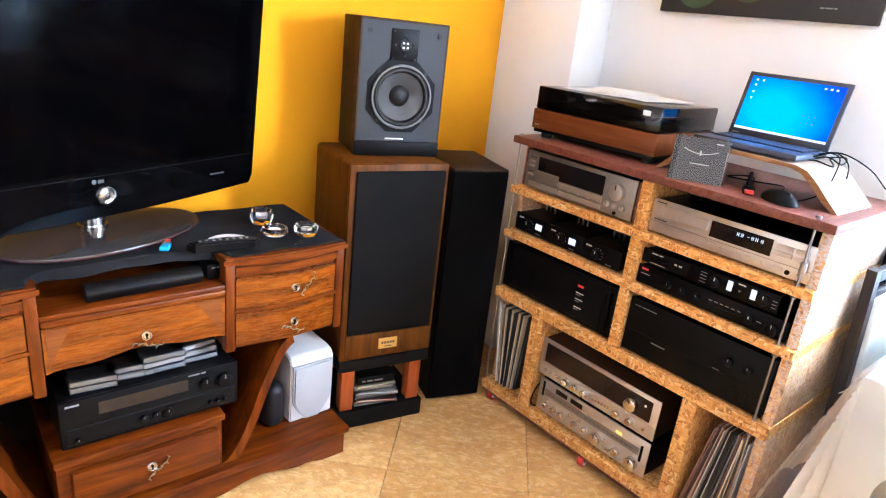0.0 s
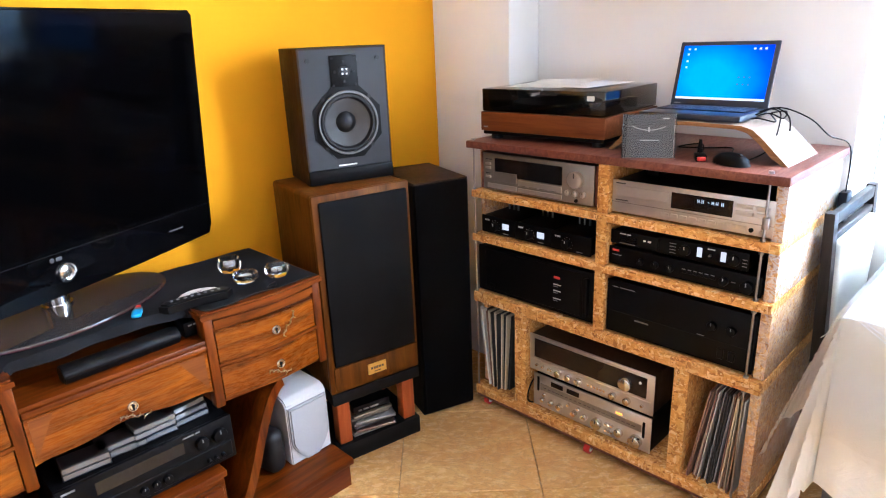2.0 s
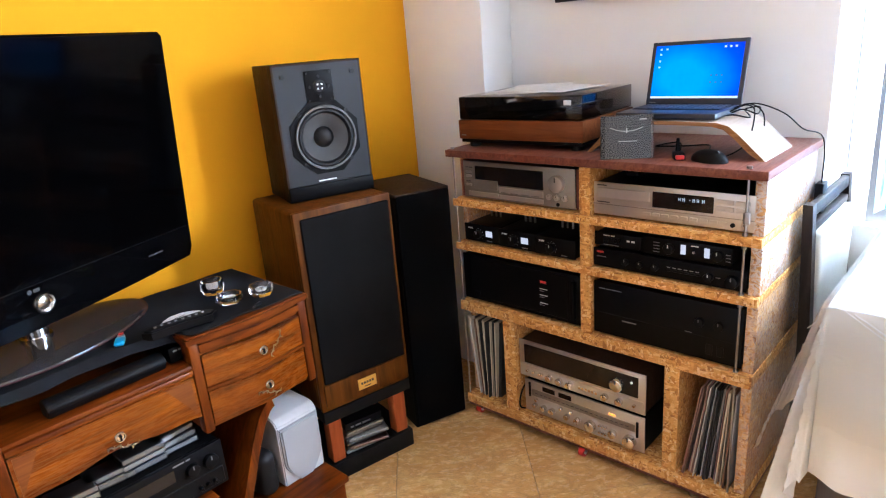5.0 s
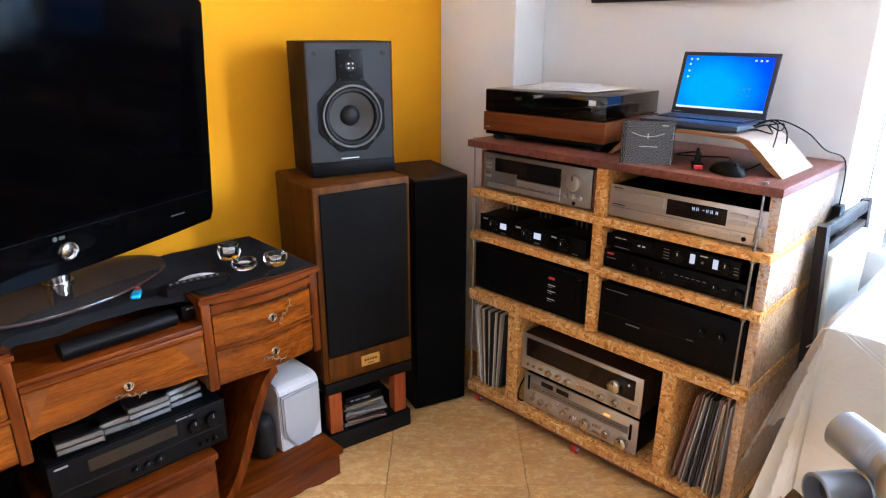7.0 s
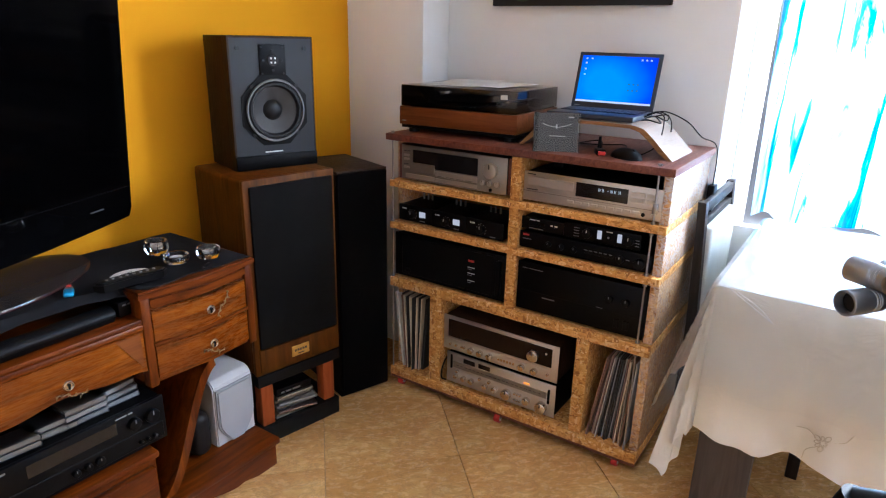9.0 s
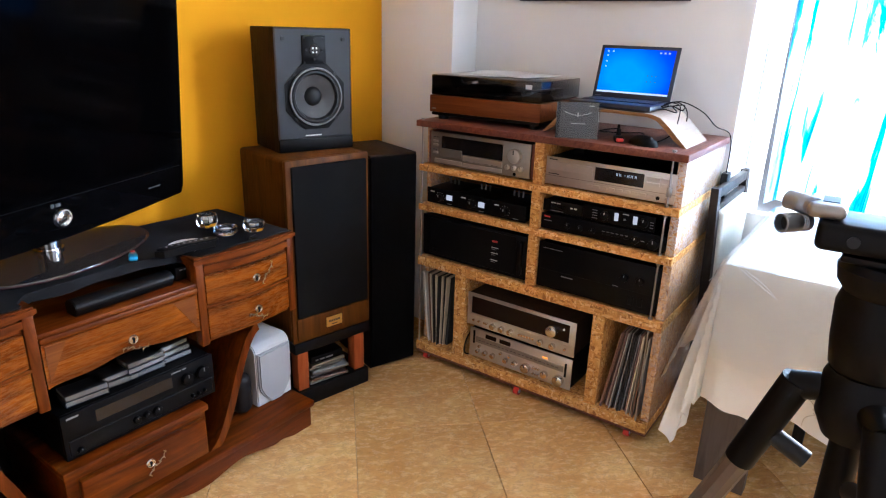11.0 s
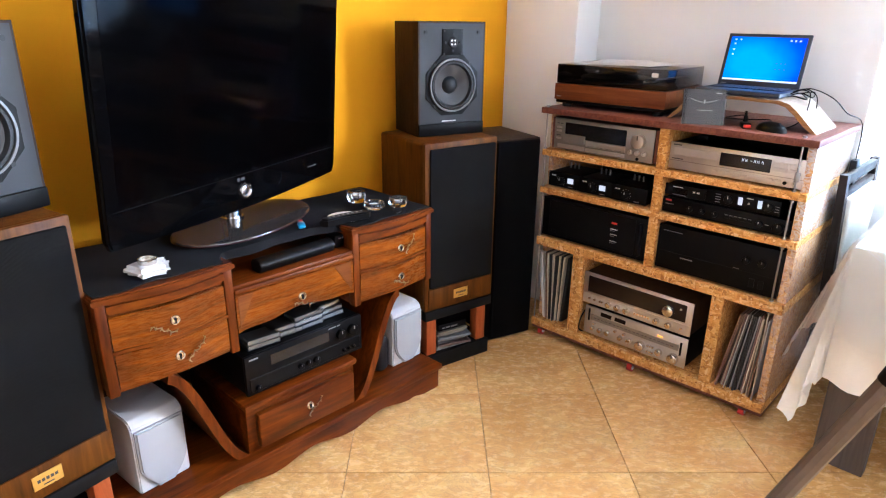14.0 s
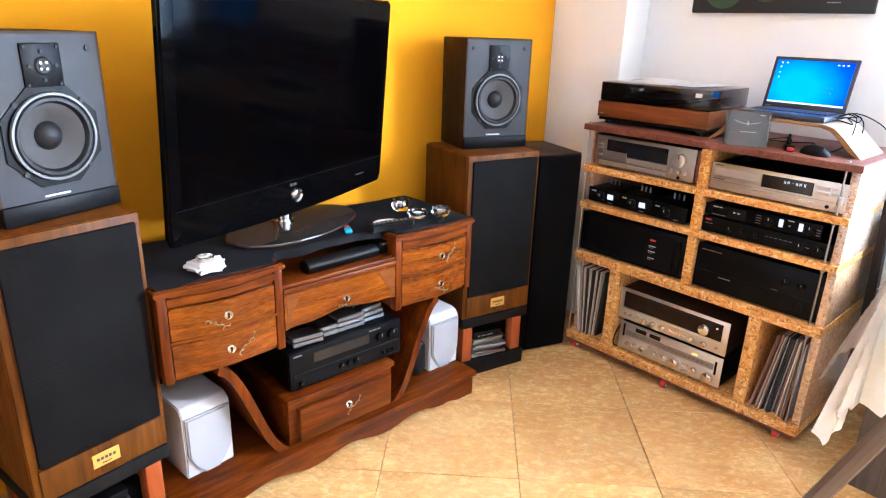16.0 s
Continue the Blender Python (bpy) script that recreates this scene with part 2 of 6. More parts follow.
BAFFLE = speckled("grey_speaker_baffle", (0.033, 0.0345, 0.038), 0.55, amount=0.08, scale=150, Specular_IOR_Level=0.2)
CONE = speckled("grey_paper_cone", (0.045, 0.043, 0.042), 0.75, amount=0.15, scale=120)
CONE_DARK = speckled("black_rubber", (0.010, 0.010, 0.011), 0.5, amount=0.15, scale=60, Specular_IOR_Level=0.3)
RING = speckled("pale_grey_trim_ring", (0.115, 0.115, 0.114), 0.45, 0.3, amount=0.08, scale=40)


def cloth(name, colour, size=900.0, rough=0.9, bump=0.3, amount=0.25, crease=0.0, weave=1.0):
    m = Mat(name, colour, rough, Specular_IOR_Level=0.06)
    v = m.coords()
    wa = m.node("TexWave", Vector=v, Scale=size / 6.28, Distortion=0.5).outputs[1]
    big = m.noise(v, 6, 4)
    m.set("Base Color", m.ramp(big, (0.3, [c * (1 - amount) for c in colour]), (0.7, [min(1, c * (1 + amount)) for c in colour])))
    high = m.maths("ADD", m.maths("MULTIPLY", wa, weave), m.noise(v, 300, 2))
    if crease:
        high = m.maths("ADD", high, m.maths("MULTIPLY", m.noise(v, 13, 5, 0.6, 1.5), crease))
    m.bump(high, bump, 0.0006)
    return m.m


GRILLE = cloth("charcoal_grille_cloth", (0.0068, 0.0065, 0.0065))
GRILLE_BLACK = cloth("black_grille_cloth", (0.002, 0.002, 0.0022))
RUNNER = cloth("dark_grey_cloth", (0.013, 0.013, 0.0145), bump=0.5, crease=4.0)
LINEN = cloth("cream_tablecloth", (0.84, 0.785, 0.69), 700, 0.85, 0.6, 0.04, 9.0, 0.0)
UPHOLSTERY = speckled("pale_leatherette", (0.62, 0.62, 0.56), 0.4, amount=0.08, scale=60, bump=0.2)
WHITE_VINYL = speckled("white_vinyl_cabinet", (0.54, 0.53, 0.525), 0.45, amount=0.06, scale=60, bump=0.1)
WHITE_GRILLE = cloth("light_grey_grille", (0.36, 0.36, 0.37), 1200, 0.8, 0.3, 0.05)
WHITE_PLASTIC = speckled("white_plastic", (0.74, 0.735, 0.72), 0.35, amount=0.04, scale=40, bump=0.02)
PAPER = speckled("printed_paper", (0.66, 0.65, 0.62), 0.6, amount=0.18, scale=25, bump=0.02)
RED = speckled("red_plastic", (0.55, 0.03, 0.02), 0.4, amount=0.1, scale=50)
BLUE = speckled("blue_plastic", (0.02, 0.30, 0.55), 0.3, amount=0.08, scale=50)
NAVY = speckled("dark_navy_plastic", (0.018, 0.024, 0.04), 0.4, amount=0.15, scale=50)
MARK = Mat("pale_print", (0.62, 0.62, 0.6), 0.6).m
MARK_DIM = Mat("grey_print", (0.20, 0.20, 0.20), 0.6).m
MARK_FAINT = Mat("faint_grey_print", (0.05, 0.05, 0.052), 0.6).m
MARK_RED = Mat("red_print", (0.6, 0.04, 0.03), 0.6).m
MARK_DARK = Mat("dark_print", (0.06, 0.055, 0.05), 0.6).m


def glow(name, colour, strength):
    m = Mat(name, (0, 0, 0), 0.3)
    m.set("Emission Color", (*colour, 1)).set("Emission Strength", strength)
    return m.m


VU_GLOW = glow("lit_meter_face", (0.9, 0.93, 1.0), 0.5)
DIGIT_GLOW = glow("lit_display_digits", (0.75, 0.9, 1.0), 0.6)
AMBER_GLOW = glow("amber_pilot_lamp", (1.0, 0.35, 0.05), 1.6)


def make_glass(name, colour, rough=0.02):
    m = Mat(name, colour, rough, Transmission_Weight=1.0, IOR=1.45)
    return m.m


GLASS = make_glass("clear_glass", (0.97, 0.98, 0.98))


def make_film(name, tint, clear, rough):
    """A thin clear sheet: mostly see-through, with a gloss."""
    m = Mat(name)
    tr = m.node("BsdfTransparent", Color=(*tint, 1))
    gl = m.node("BsdfGlossy", Color=(1, 1, 1, 1), Roughness=rough)
    fr = m.node("Fresnel", IOR=1.5)
    fac = m.maths("ADD", m.maths("MULTIPLY", fr.outputs[0], 0.95), clear)
    mx = m.t.nodes.new("ShaderNodeMixShader")
    m.t.links.new(fac, mx.inputs[0]), m.t.links.new(tr.outputs[0], mx.inputs[1]), m.t.links.new(gl.outputs[0], mx.inputs[2])
    m.t.links.new(mx.outputs[0], m.t.nodes["Material Output"].inputs[0])
    return m.m


SMOKED = make_film("smoked_acrylic", (0.28, 0.25, 0.235), 0.0, 0.05)
CASE = make_film("clear_plastic_case", (0.86, 0.88, 0.9), 0.02, 0.08)
POLYTHENE = make_film("clear_polythene_sheet", (0.975, 0.98, 0.985), 0.0, 0.16)
TV_BASE = speckled("smoked_brown_glass", (0.042, 0.032, 0.027), 0.06, amount=0.08, scale=4, bump=0, Specular_IOR_Level=0.6)


def make_curtain():
    m = Mat("turquoise_satin_painted_folds", (0.22, 0.56, 0.72), 0.45)
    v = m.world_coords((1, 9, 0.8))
    # Blue and white streaks paint fold shade and blown daylight into the colour.
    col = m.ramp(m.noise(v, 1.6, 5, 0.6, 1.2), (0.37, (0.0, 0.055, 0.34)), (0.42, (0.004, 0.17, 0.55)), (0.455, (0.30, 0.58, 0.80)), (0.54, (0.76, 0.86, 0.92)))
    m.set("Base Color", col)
    tl = m.node("BsdfTranslucent", Color=col)
    mx = m.t.nodes.new("ShaderNodeMixShader")
    mx.inputs[0].default_value = 0.5
    m.t.links.new(m.b.outputs[0], mx.inputs[1]), m.t.links.new(tl.outputs[0], mx.inputs[2])
    m.t.links.new(mx.outputs[0], m.t.nodes["Material Output"].inputs[0])
    return m.m


CURTAIN = make_curtain()


# ---- mesh helpers ----
def bm_new():
    return bmesh.new()


def box(bm, x0, x1, y0, y1, z0, z1, bevel=0.0, seg=2):
    m = Matrix.Translation(((x0 + x1) / 2, (y0 + y1) / 2, (z0 + z1) / 2)) @ Matrix.Diagonal((x1 - x0, y1 - y0, z1 - z0, 1))
    made = bmesh.ops.create_cube(bm, size=1, matrix=m)["verts"]
    if bevel:
        edges = list({e for v in made for e in v.link_edges})
        bmesh.ops.bevel(bm, geom=edges, offset=bevel, segments=seg, affect="EDGES", profile=0.5)
    return bm


def cube(x0, x1, y0, y1, z0, z1, bevel=0.0, seg=2):
    return box(bm_new(), x0, x1, y0, y1, z0, z1, bevel, seg)


AXIS = {"z": Matrix(), "y": Matrix.Rotation(radians(90), 4, "X"), "x": Matrix.Rotation(radians(90), 4, "Y")}


def cyl(bm, x, y, z, r, depth, axis="z", seg=24, r2=None):
    """A cylinder with its middle at x, y, z."""
    bmesh.ops.create_cone(bm, cap_ends=True, segments=seg, radius1=r, radius2=r if r2 is None else r2, depth=depth, matrix=Matrix.Translation((x, y, z)) @ AXIS[axis])
    return bm


def rod(bm, a, b, r, seg=10, r2=None):
    a, b = Vector(a), Vector(b)
    turn = (b - a).to_track_quat("Z", "Y").to_matrix().to_4x4()
    bmesh.ops.create_cone(bm, cap_ends=True, segments=seg, radius1=r, radius2=r if r2 is None else r2, depth=(b - a).length, matrix=Matrix.Translation((a + b) / 2) @ turn)
    return bm


def lathe(bm, profile, m=None, seg=32, cap=True):
    """Turns (radius, height) pairs round z."""
    m = m or Matrix()
    rings = []
    for r, z in profile:
        if r < 1e-6:
            rings.append([bm.verts.new(m @ Vector((0, 0, z)))])
        else:
            rings.append([bm.verts.new(m @ Vector((r * math.cos(a), r * math.sin(a), z))) for a in (2 * math.pi * k / seg for k in range(seg))])
    for a, b in zip(rings, rings[1:]):
        for k in range(seg):
            f = [a[k % len(a)], a[(k + 1) % len(a)], b[(k + 1) % len(b)], b[k % len(b)]]
            f = list(dict.fromkeys(f))
            if len(f) > 2:
                bm.faces.new(f)
    return bm


def prism(bm, pts, axis, a0, a1):
    """A polygon in two coordinates, drawn out along the third from a0 to a1."""
    def place(p, a):
        return {"x": (a, p[0], p[1]), "y": (p[0], a, p[1]), "z": (p[0], p[1], a)}[axis]
    lo, hi = [bm.verts.new(place(p, a0)) for p in pts], [bm.verts.new(place(p, a1)) for p in pts]
    bm.faces.new(lo), bm.faces.new(hi)
    for k in range(len(pts)):
        bm.faces.new((lo[k - 1], lo[k], hi[k], hi[k - 1]))
    bmesh.ops.recalc_face_normals(bm, faces=bm.faces)
    return bm


def tube(bm, pts, r, seg=8):
    """A round cord through the points, smoothed."""
    pts = [Vector(p) for p in pts]
    fine = []
    for k in range(len(pts) - 1):
        p0, p1, p2, p3 = pts[max(k - 1, 0)], pts[k], pts[k + 1], pts[min(k + 2, len(pts) - 1)]
        for j in range(6):
            u = j / 6
            fine.append(0.5 * (2 * p1 + (p2 - p0) * u + (2 * p0 - 5 * p1 + 4 * p2 - p3) * u * u + (3 * p1 - p0 - 3 * p2 + p3) * u ** 3))
    fine.append(pts[-1])
    rings = []
    for k, p in enumerate(fine):
        d = (fine[min(k + 1, len(fine) - 1)] - fine[max(k - 1, 0)]).normalized()
        side = d.cross(Vector((0.13, 0.21, 0.97))).normalized()
        up = d.cross(side)
        rings.append([bm.verts.new(p + r * (math.cos(a) * side + math.sin(a) * up)) for a in (2 * math.pi * j / seg for j in range(seg))])
    for a, b in zip(rings, rings[1:]):
        for j in range(seg):
            bm.faces.new((a[j - 1], a[j], b[j], b[j - 1]))
    bm.faces.new(rings[0]), bm.faces.new(rings[-1])
    bmesh.ops.recalc_face_normals(bm, faces=bm.faces)
    return bm


def mesh_of(name, bm, material, smooth=35):
    bm.normal_update()
    me = bpy.data.meshes.new(name)
    for e in bm.edges:
        e.smooth = len(e.link_faces) == 2 and e.calc_face_angle(3.0) < radians(smooth)
    for f in bm.faces:
        f.smooth = True
    bm.to_mesh(me)
    bm.free()
    me.materials.append(material)
    return me


def part(name, bm, material, parent, label=""):
    """Links a bmesh as one mesh object under a thing or a part."""
    ob = new(name, mesh_of(name, bm, material))
    ob.parent = parent
    return tagged(ob, label)


def thing(name, m, label, category, group=""):
    ob = new(name)
    ob.empty_display_size = 0.05
    ob.matrix_world = m
    return tagged(ob, label, category, group)


def single(name, bm, material, m, label, category, group="", kind=""):
    ob = new(name, mesh_of(name, bm, material))
    ob.matrix_world = m
    return tagged(ob, label, category, group, kind)


def bars(bm, x0, z, widths, h=0.004, gap=0.004, y=-0.0008):
    """A row of small flat bars on a front panel, standing for print."""
    for w in widths:
        box(bm, x0, x0 + w, y, y + 0.001, z, z + h)
        x0 += w + gap
    return bm


# ---- the room ----
E_WALL, N_WALL, W_WALL, S_WALL, TOP = 2.15, 2.015, -2.1, -2.6, 2.7
PIER_X, PIER_Y = 1.975, 1.625
WIN_Y0, WIN_Y1 = -1.25, 0.515


def structure(name, bm, material, label, category):
    return single(name, bm, material, Matrix(), label, category, kind="structure")


floor = structure("floor", cube(W_WALL - 0.3, 3.2, S_WALL - 0.3, N_WALL + 0.3, -0.15, -0.006), GROUT, "beige polished stone floor tiles laid diagonally", "floor")
structure("wall_north", cube(W_WALL - 0.3, PIER_X, N_WALL, N_WALL + 0.3, -0.006, TOP), YELLOW, "bright yellow painted wall behind the television", "wall")
structure("pier", cube(PIER_X, E_WALL + 0.3, PIER_Y, N_WALL + 0.3, -0.006, TOP, 0.004), WHITE, "white painted corner pier beside the yellow wall", "wall")
structure("wall_east", cube(E_WALL, E_WALL + 0.3, WIN_Y1, PIER_Y, -0.006, TOP, 0.006), WHITE, "white painted wall behind the strand-board rack", "wall")
e2 = cube(E_WALL, E_WALL + 0.3, S_WALL - 0.3, WIN_Y0, -0.006, TOP)
structure("wall_east_far", e2, WHITE, "white painted wall past the window", "wall")
structure("lintel", cube(E_WALL, E_WALL + 0.3, WIN_Y0, WIN_Y1, 2.3, TOP), WHITE, "white painted wall over the window", "wall")
# Added panel that keeps sky light off the floor under the table.
structure("window_apron", cube(2.41, 2.455, WIN_Y0, WIN_Y1, -0.006, 0.70), WHITE, "added white panel under the window, blocking light below the table", "wall")
structure("wall_west", cube(W_WALL - 0.3, W_WALL, S_WALL - 0.3, N_WALL, -0.006, TOP), WHITE, "plain white wall behind the camera", "wall")
# Unseen wall with an opening made for the south fill lamp.
sw = cube(W_WALL, 0.25, S_WALL - 0.3, S_WALL, -0.006, TOP)
box(sw, 2.05, E_WALL, S_WALL - 0.3, S_WALL, -0.006, TOP)
box(sw, 0.25, 2.05, S_WALL - 0.3, S_WALL, -0.006, 0.8)
box(sw, 0.25, 2.05, S_WALL - 0.3, S_WALL, 2.3, TOP)
structure("wall_south", sw, UNSEEN_DARK, "unseen grey-beige wall with an added opening for the fill lamp", "wall")
structure("ceiling", cube(W_WALL - 0.3, E_WALL + 0.3, S_WALL - 0.3, N_WALL + 0.3, TOP, TOP + 0.15), CEIL, "plain white ceiling", "ceiling")
structure("ground", cube(3.2, 60, -40, 40, -0.2, -0.05), PAVING, "plain grey terrace ground outside the window", "ground")


# ---- strand-board rack ----
RX, RY = 1.665, 1.547


def rack_pose(x, y, z, turn=0):
    """A pose in the rack's own frame: x along its front from the wall pier, y into it, z up."""
    return pose(RX, RY, 0, 0, 0, -90) @ pose(x, y, z, 0, 0, turn)


rack = thing("hifi_rack", rack_pose(0, 0, 0), "tall strand-board hi-fi rack on red casters with a reddish-brown top", "shelf rack")
part("top_board", cube(-0.008, 1.022, -0.012, 0.482, 0.998, 1.022, 0.003), WALNUT_TOP, rack, "reddish-brown laminate top")
for z0, z1 in ((0.825, 0.85), (0.665, 0.69), (0.43, 0.467)):
    part("shelf", cube(0, 1.015, 0, 0.475, z0, z1, 0.0025), OSB, rack)
part("bottom_board", cube(0, 1.015, 0, 0.475, 0.042, 0.08, 0.003), OSB, rack)
for z0, z1 in ((0.08, 0.43), (0.467, 0.665), (0.69, 0.825), (0.85, 0.998)):
    part("side_panel", cube(0.985, 1.013, 0.02, 0.475, z0, z1, 0.002), OSB_FILM_GLARE if z0 > 0.6 else OSB_FILM, rack, "strand-board side under clear film with painted white reflections" if z0 > 0.6 else "strand-board side under clear film")
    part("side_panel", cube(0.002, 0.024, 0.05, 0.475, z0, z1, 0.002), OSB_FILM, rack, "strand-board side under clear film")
for z0, z1 in ((0.467, 0.665), (0.69, 0.825), (0.85, 0.998)):
    part("divider", cube(0.502, 0.538, 0.004, 0.462, z0, z1, 0.002), OSB, rack)
for x0, x1 in ((0.188, 0.238), (0.777, 0.822)):
    part("divider", cube(x0, x1, 0.004, 0.462, 0.08, 0.43, 0.002), OSB, rack)
part("base_strip", cube(0.002, 1.013, 0.006, 0.47, 0.028, 0.0415, 0.002), WALNUT_TOP, rack, "dark red-brown strip under the rack")
# Added black board; its colour stands in for the shade inside the rack.
part("back_panel", cube(0.024, 0.985, 0.463, 0.473, 0.08, 0.998), BLACK_MATT, rack, "dark back board")
for x in (0.010, 0.972):
    r = part("threaded_rod", cyl(bm_new(), x, 0.008, 0.54, 0.0032, 0.97, "z", 10), STEEL, rack, "zinc-plated steel rod")
    for z in (0.425, 0.472, 0.66, 0.695, 0.82, 0.855, 1.026):
        part("nut", cyl(bm_new(), x, 0.008, z, 0.007, 0.006, "z", 6), STEEL, r)
part("clip", cube(0.968, 0.984, -0.006, 0.004, 0.885, 0.915, 0.002), STEEL, rack, "small steel clip")
for x, y in ((0.045, 0.05), (0.50, 0.04), (0.945, 0.05), (0.05, 0.45), (0.95, 0.45)):
    c = part("caster", cube(x - 0.016, x + 0.016, y - 0.034, y + 0.02, 0.020, 0.028, 0.002), STEEL, rack, "swivel caster")
    part("wheel", cyl(bm_new(), x, y - 0.028, 0.017, 0.017, 0.020, "x", 24), RED, c, "red caster wheel")
    part("hub", cyl(bm_new(), x, y - 0.028, 0.017, 0.009, 0.024, "x", 16), WHITE_PLASTIC, c)

# ---- hi-fi units ----
def knob(parent, x, z, r, depth, material, ring=None, y=0.0, name="knob"):
    b = bm_new()
    lathe(b, [(0, depth), (r * 0.82, depth), (r * 0.95, depth * 0.93), (r, depth * 0.8), (r, 0.0)], Matrix.Translation((x, y, z)) @ AXIS["y"], 20)
    k = part(name, b, material, parent)
    part("pointer", cube(x - r * 0.08, x + r * 0.08, y - depth - 0.0008, y - depth + 0.001, z + r * 0.25, z + r * 0.85), ring or MARK_DIM, k)
    return k


def button(parent, x0, x1, z0, z1, material, depth=0.004, name="button"):
    return part(name, cube(x0, x1, -depth, 0.002, z0, z1, 0.0012, 1), material, parent)


def unit(name, x, y, z, w, h, d, front, case, label, category, feet=0.008, panel=0.006):
    """A hi-fi unit: a case, a front panel and feet; its front's lower corner is its origin."""
    t = thing(name, rack_pose(x, y, z), label, category)
    part("case", cube(0.004, w - 0.004, panel, d, feet, h - 0.002, 0.003), case, t)
    part("front_panel", cube(0, w, 0, panel, feet, h, 0.002), front, t)
    for fx in (0.05, w - 0.05):
        for fy in (0.04, d - 0.05):
            part("foot", cyl(bm_new(), fx, fy, feet / 2, 0.014, feet, "z", 14), CONE_DARK, t)
    return t


# silver amplifier with cassette-like display and wooden cheeks
u = unit("stereo_amplifier", 0.040, 0.022, 0.85, 0.438, 0.132, 0.33, SILVER_DARK, BLACK_METAL, "champagne-silver mini amplifier with dark display and round volume knob", "amplifier")
part("side_cheek", cube(0.439, 0.452, 0.004, 0.33, 0.008, 0.132, 0.002), WALNUT_TOP, u, "red-brown wooden cheek")
part("side_cheek", cube(-0.013, -0.001, 0.004, 0.33, 0.008, 0.132, 0.002), WALNUT_TOP, u, "red-brown wooden cheek")
part("display", cube(0.052, 0.325, -0.0015, 0.003, 0.058, 0.118, 0.001, 1), DISPLAY, u, "dark display window")
part("cassette_door", cube(0.048, 0.148, -0.004, 0.003, 0.040, 0.072, 0.0015, 1), SILVER_DARK, u, "grey flap")
button(u, 0.152, 0.325, 0.034, 0.054, SILVER, 0.003, "button_strip")
button(u, 0.02, 0.148, 0.014, 0.030, SILVER, 0.003, "button_strip")
button(u, 0.152, 0.325, 0.014, 0.028, SILVER, 0.003, "button_strip")
part("button_gap", bars(bm_new(), 0.16, 0.036, [0.03] * 4, 0.0012, 0.01, -0.0042), MARK_DARK, u)
part("lettering", bars(bm_new(), 0.012, 0.110, [0.012, 0.012], 0.003, 0.004), MARK_DARK, u)
part("lettering", bars(bm_new(), 0.012, 0.062, [0.02], 0.003, 0.004), MARK_DARK, u)
for z in (0.092, 0.078, 0.048):
    button(u, 0.012, 0.036, z, z + 0.008, SILVER)
knob(u, 0.378, 0.084, 0.026, 0.018, SILVER, MARK_DARK)
for x in (0.348, 0.376, 0.404):
    knob(u, x, 0.040, 0.009, 0.010, SILVER, MARK_DARK)
part("headphone_socket", cyl(bm_new(), 0.378, -0.001, 0.018, 0.006, 0.004, "y", 14), BLACK, u)

# silver compact-disc player
u = unit("cd_player", 0.543, 0.018, 0.85, 0.446, 0.103, 0.30, SILVER, BLACK_METAL, "champagne-silver compact disc player with a lit display", "cd player")
part("disc_drawer", cube(0.014, 0.172, -0.003, 0.002, 0.058, 0.088, 0.0015, 1), SILVER, u, "silver disc tray")
part("display", cube(0.180, 0.345, -0.0015, 0.003, 0.046, 0.090, 0.001, 1), DISPLAY, u, "dark display window")
b = bm_new()
for k, x in enumerate((0.253, 0.264, 0.280, 0.291, 0.302, 0.316)):
    if k != 2:
        for dz in (0.0715, 0.0765):
            box(b, x, x + 0.0013, -0.0025, -0.001, dz, dz + 0.004), box(b, x + 0.0045, x + 0.0058, -0.0025, -0.001, dz, dz + 0.004)
    box(b, x + 0.001, x + 0.005, -0.0025, -0.001, 0.0755, 0.0766)
part("digits", b, DIGIT_GLOW, u, "pale lit digits")
for k in range(9):
    button(u, 0.155 + k * 0.026, 0.176 + k * 0.026, 0.020, 0.030, SILVER)
part("trim_line", cube(0.0, 0.446, -0.001, 0.002, 0.038, 0.040), SILVER_DARK, u)
for k, (x0, x1) in enumerate(((0.352, 0.396), (0.402, 0.434))):
    for z in (0.074, 0.056):
        button(u, x0, x1, z, z + 0.012, SILVER)
part("lettering", bars(bm_new(), 0.012, 0.093, [0.03], 0.0035), MARK_DARK, u)
part("lettering", bars(bm_new(), 0.012, 0.044, [0.04], 0.003), MARK_DARK, u)
part("headphone_socket", cyl(bm_new(), 0.395, -0.001, 0.022, 0.006, 0.004, "y", 14), BLACK, u)
knob(u, 0.423, 0.022, 0.007, 0.008, SILVER, MARK_DARK)
b = cube(0.05, 0.09, 0.10, 0.17, 0, 0.018, 0.003)
single("remote_receiver", b, BLACK, rack_pose(0.543, 0.018, 0.9535), "small black box lying on the compact disc player", "gadget")

